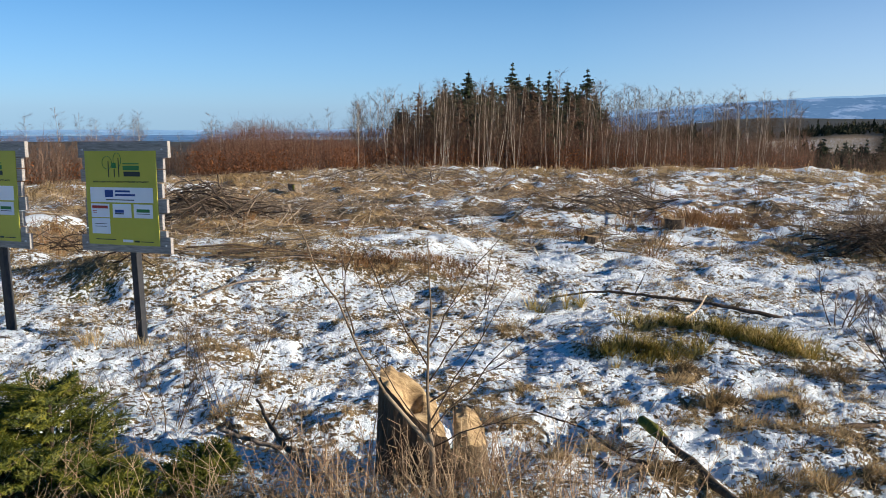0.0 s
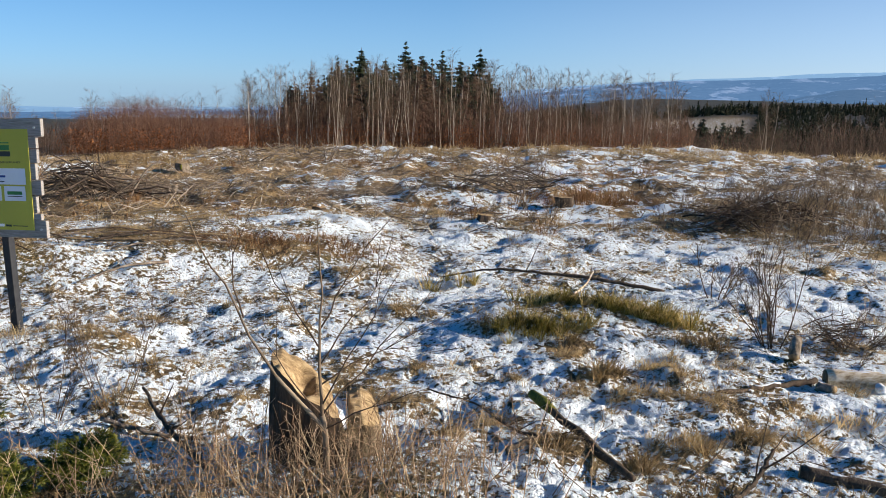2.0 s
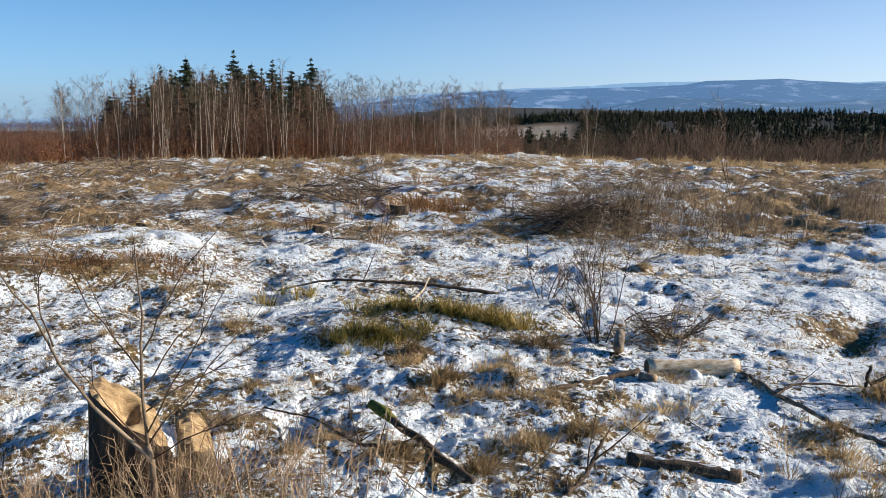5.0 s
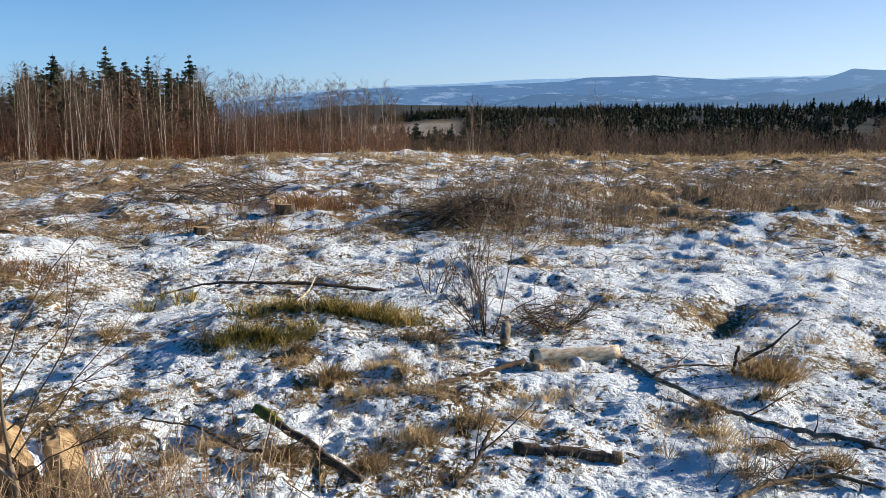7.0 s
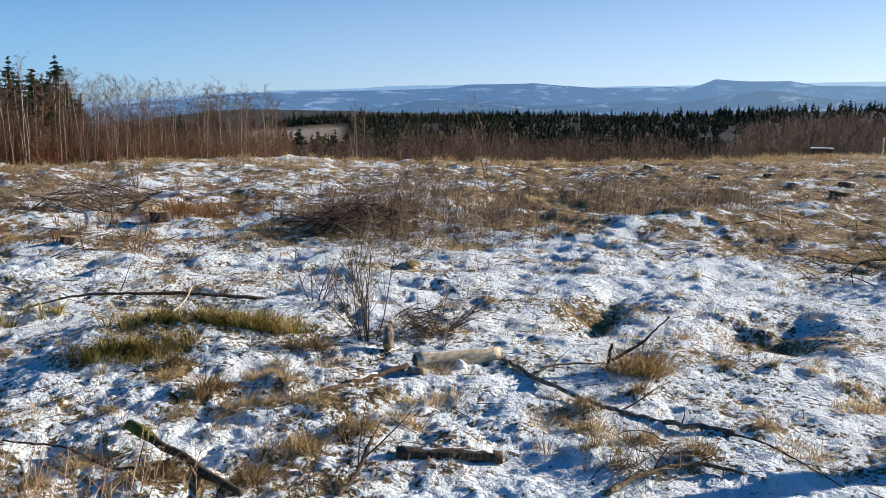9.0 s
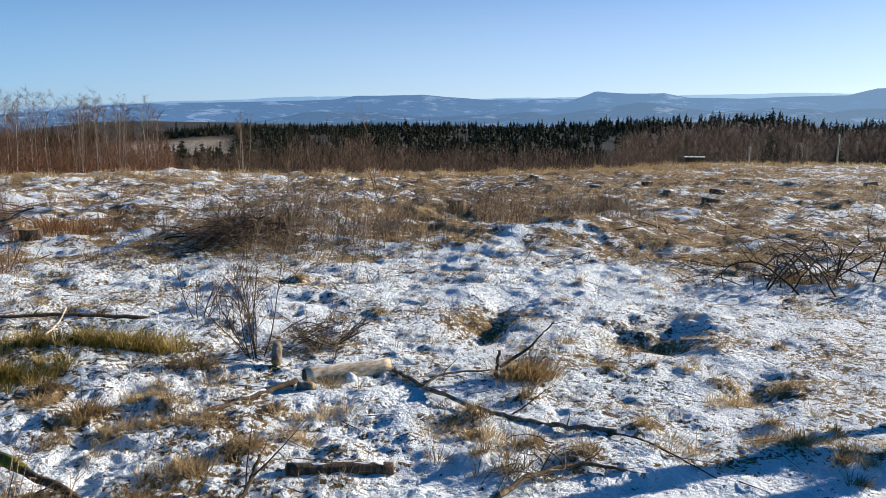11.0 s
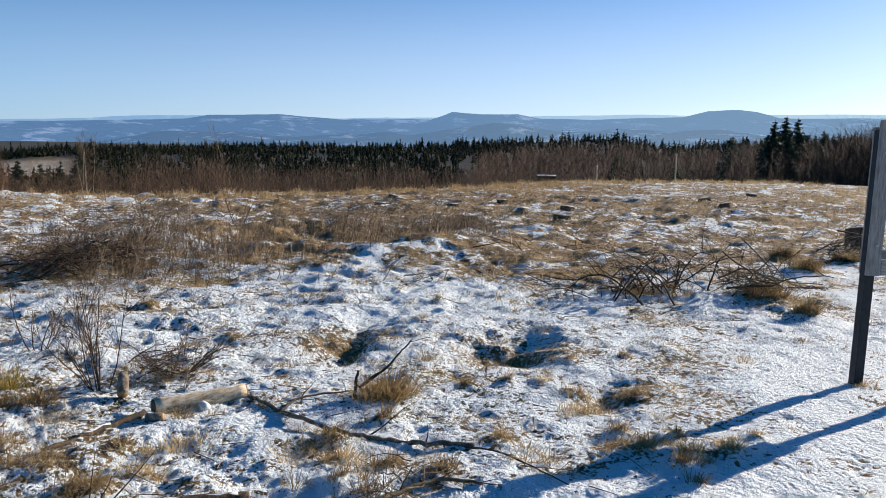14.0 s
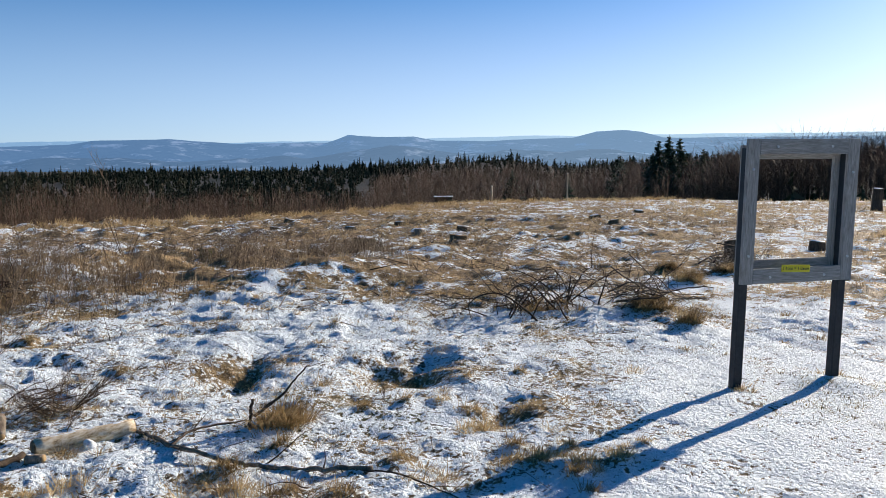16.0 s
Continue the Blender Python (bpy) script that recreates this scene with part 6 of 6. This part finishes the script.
    tagged(new("tussock_grass", g.mesh("tussock_grass", GRASS)), "tall tawny tussocks of dead grass", "grass", kind="stuff")
    # bramble and dry stalks on the low bank
    g = Heap()
    n = 5200
    x, y = rng.uniform(5.2, 15.5, n), rng.normal(0, 0.8, n)
    y = 10.7 - 0.05 * (x - 6) + 1.35 * y * (1 - 0.3 * smooth(9, 15, x))
    h = (0.10 + 0.52 * rng.random(n) ** 1.8) * (1 - 0.35 * smooth(11, 15, x))
    keep = fbm(x, y, 1.6, 2, 97) > -0.16
    x, y, h = x[keep], y[keep], h[keep]
    n = len(x)
    b = np.stack([x, y, height(x, y)], 1)
    t = b + np.stack([rng.normal(0.1, 0.25, n) * h, rng.normal(0, 0.25, n) * h, h], 1)
    tone = np.clip(rng.normal(0.62, 0.28, n), 0, 1)
    g.sticks(b, t, 0.0034, tone)
    for k in range(2):
        p = b + (t - b) * rng.uniform(0.3, 0.9, (n, 1))
        g.sticks(p, p + rng.normal(0, 0.10, (n, 3)) + (0, 0, 0.07), 0.0022, tone)
    tagged(new("dry_stalks", g.mesh("dry_stalks", TWIG)), "dense dry stalks and bramble on the bank", "undergrowth", kind="stuff")
    # stalks and dead weeds beside the path
    g = Heap()
    n = 560
    x, y = np.concatenate([rng.uniform(-2.0, 0.9, 240), rng.normal(-0.05, 0.36, 320)]), rng.normal(3.0, 0.2, n)
    h = rng.uniform(0.06, 0.34, n)
    b = np.stack([x, y, height(x, y)], 1)
    t = b + np.stack([rng.normal(0, 0.35, n) * h, rng.normal(0, 0.35, n) * h, h], 1)
    tone = np.clip(rng.normal(0.62, 0.25, n), 0, 1)
    g.sticks(b, t, 0.0024, tone)
    for k in range(4):
        p = b + (t - b) * rng.uniform(0.3, 1.0, (n, 1))
        g.sticks(p, p + rng.normal(0, 0.05, (n, 3)) + (0, 0, 0.02), 0.0015, tone)
    tagged(new("dead_weeds", g.mesh("dead_weeds", WEED)), "tangled dead weed stalks round the stump", "undergrowth", kind="stuff")
    # rushes
    g = Heap()
    for cx, cy, w, n in ((1.60, 6.10, 0.07, 16), (1.72, 6.02, 0.06, 12), (1.88, 5.92, 0.07, 20), (2.02, 5.80, 0.06, 14), (2.16, 5.70, 0.07, 24), (2.28, 5.62, 0.06, 22), (2.40, 5.55, 0.06, 18), (1.20, 5.38, 0.07, 18), (1.36, 5.38, 0.06, 10), (1.50, 5.36, 0.06, 12), (1.66, 5.38, 0.05, 7), (1.85, 6.1, 0.12, 12), (1.06, 7.2, 0.09, 9), (2.56, 5.45, 0.06, 5)):
        tufts(g, rng.normal(cx, w * 1.3, n), rng.normal(cy, w * 0.9, n), 40, rng.uniform(0.12, 0.19), 0.05, (0.15, -0.15), np.clip(rng.normal(0.5, 0.28, n), 0.05, 1.0), 1.0)
    x, y = scatter(240, (84, 97), (5.6, 7.6))
    k = fbm(x, y, 0.6, 2, 89) > 0.0
    tufts(g, x[k], y[k], 26, 0.035, 0.08, (0.1, 0.0), 0.35, 1.3)
    x, y = scatter(420, (20, 84), (3.5, 9.5))
    k = fbm(x, y, 0.9, 2, 87) > 0.12
    tufts(g, x[k], y[k], 24, 0.04, 0.08, (0.1, 0.0), 0.35, 1.3)
    tagged(new("green_rushes", g.mesh("green_rushes", GREENGRASS)), "olive green tufts of rushes and winter grass", "grass", kind="stuff")
    # rusty grass
    g = Heap()
    x, y = rng.normal(-0.55, 0.6, 80), rng.normal(8.25, 0.28, 80)
    tufts(g, x, y, 30, 0.12, 0.13, (0.2, 0), 0.55 + 0.8 * fbm(x, y, 0.7, 2, 86), 1.1)
    x, y = rng.normal(4.2, 0.5, 40), rng.normal(12.9, 0.3, 40)
    tufts(g, x, y, 30, 0.36, 0.22, (0.2, 0), 0.6, 0.8)
    x, y = scatter(620, (-36, 22), (10, 28), 0.8)
    k = fbm(x, y, 3, 2, 95) > 0.05
    tufts(g, x[k], y[k], 24, 0.24, 0.22, (0.2, 0), 0.5, 0.9)
    tagged(new("rusty_grass", g.mesh("rusty_grass", REDGRASS)), "rusty red-brown patches of dead grass", "grass", kind="stuff")
    # felled twigs all over the clearing
    g = Heap()
    x, y = scatter(21000, (-36, 78), (9.5, 34), 0.9)
    k = (snow_cover(x, y) + 0.8 * fbm(x, y, 2.5, 2, 96) < 0.40) & ((azimuth(x, y) < 14 + 30 * rng.random(len(x))) | ((azimuth(x, y) > 48) & (rng.random(len(x)) < 0.5))) & (path_mask(x, y) < 0.4)
    x, y = x[k], y[k]
    n = len(x)
    a, ln = rng.uniform(0, 6.28, n), 0.08 + 0.6 * rng.random(n) ** 2.2
    b = np.stack([x, y, height(x, y) + 0.03], 1)
    ex, ey = x + np.cos(a) * ln, y + np.sin(a) * ln
    t = np.stack([ex, ey, height(ex, ey) + rng.uniform(0.02, 0.2, n)], 1)
    g.sticks(b, t, 0.003 + 0.009 * rng.random(n) ** 2, np.clip(rng.normal(0.6, 0.38, n), 0, 1))
    x, y = scatter(520, (-36, 98), (2.6, 9))
    k = path_mask(x, y) < 0.25
    x, y = x[k], y[k]
    n = len(x)
    a, ln = rng.uniform(0, 6.28, n), rng.uniform(0.05, 0.3, n)
    b = np.stack([x, y, height(x, y) + 0.01], 1)
    ex, ey = x + np.cos(a) * ln, y + np.sin(a) * ln
    g.sticks(b, np.stack([ex, ey, height(ex, ey) + 0.015], 1), rng.uniform(0.0015, 0.004, n), np.clip(rng.normal(0.3, 0.2, n), 0, 1))
    tagged(new("felled_twigs", g.mesh("felled_twigs", SLASH)), "grey felled twigs strewn over the clearing", "twigs", kind="stuff")


cover()


# ---- posts along the far track ----
def track_post(az, r, top):
    x, y = polar(az, r)
    g = float(lie(x, y)) - 0.3
    h = EYE + r * math.tan(radians(top)) - g
    s = thing("street_lamp", "slim pale lamp post beyond the field", "street lamp", (x, y, g), "lamp posts beyond the field", 90 - az)
    part("pole", rod(0.07, h, (0, 0, h / 2), "Z", 8), PALEBARK, s)
    part("arm", rod(0.03, 0.7, (0.3, 0, h - 0.05), "X", 6), ZINC, s)
    part("lamp_head", block(0.45, 0.16, 0.10, (0.6, 0, h - 0.03), 0.02), ZINC, s)


track_post(62.6, 62, -1.48)
track_post(67.8, 70, -0.57)


def shed(az, r, top, width, label):
    """A low open field shelter with a snowed-over lean-to roof."""
    x, y = polar(az, r)
    g = float(lie(x, y)) - 0.2
    h = EYE + r * math.tan(radians(top)) - g
    s = thing("field_shelter", label, "shed", (x, y, g), turn=-az)
    part("wall", block(width, 0.08, h * 0.96, (0, 1.2, h * 0.48), 0.01), OLDWOOD, s)
    part("roof", block(width + 0.2, 2.6, 0.07, (0, 0.1, h - 0.05), 0.02, pose(0, 0, 0, -1)), BARK, s)
    part("snow", block(width + 0.16, 2.56, 0.05, (0, 0.1, h + 0.01), 0.02, pose(0, 0, 0, -1)), SNOW, s, "snow lying on the roof")
    for px in (-width / 2 + 0.06, 0, width / 2 - 0.06):
        part("post", block(0.09, 0.09, h * 0.93, (px, -1.0, h * 0.465), 0.01), BARK, s)


shed(59.2, 66, -2.20, 1.35, "small timber field shelter with a snowy roof")
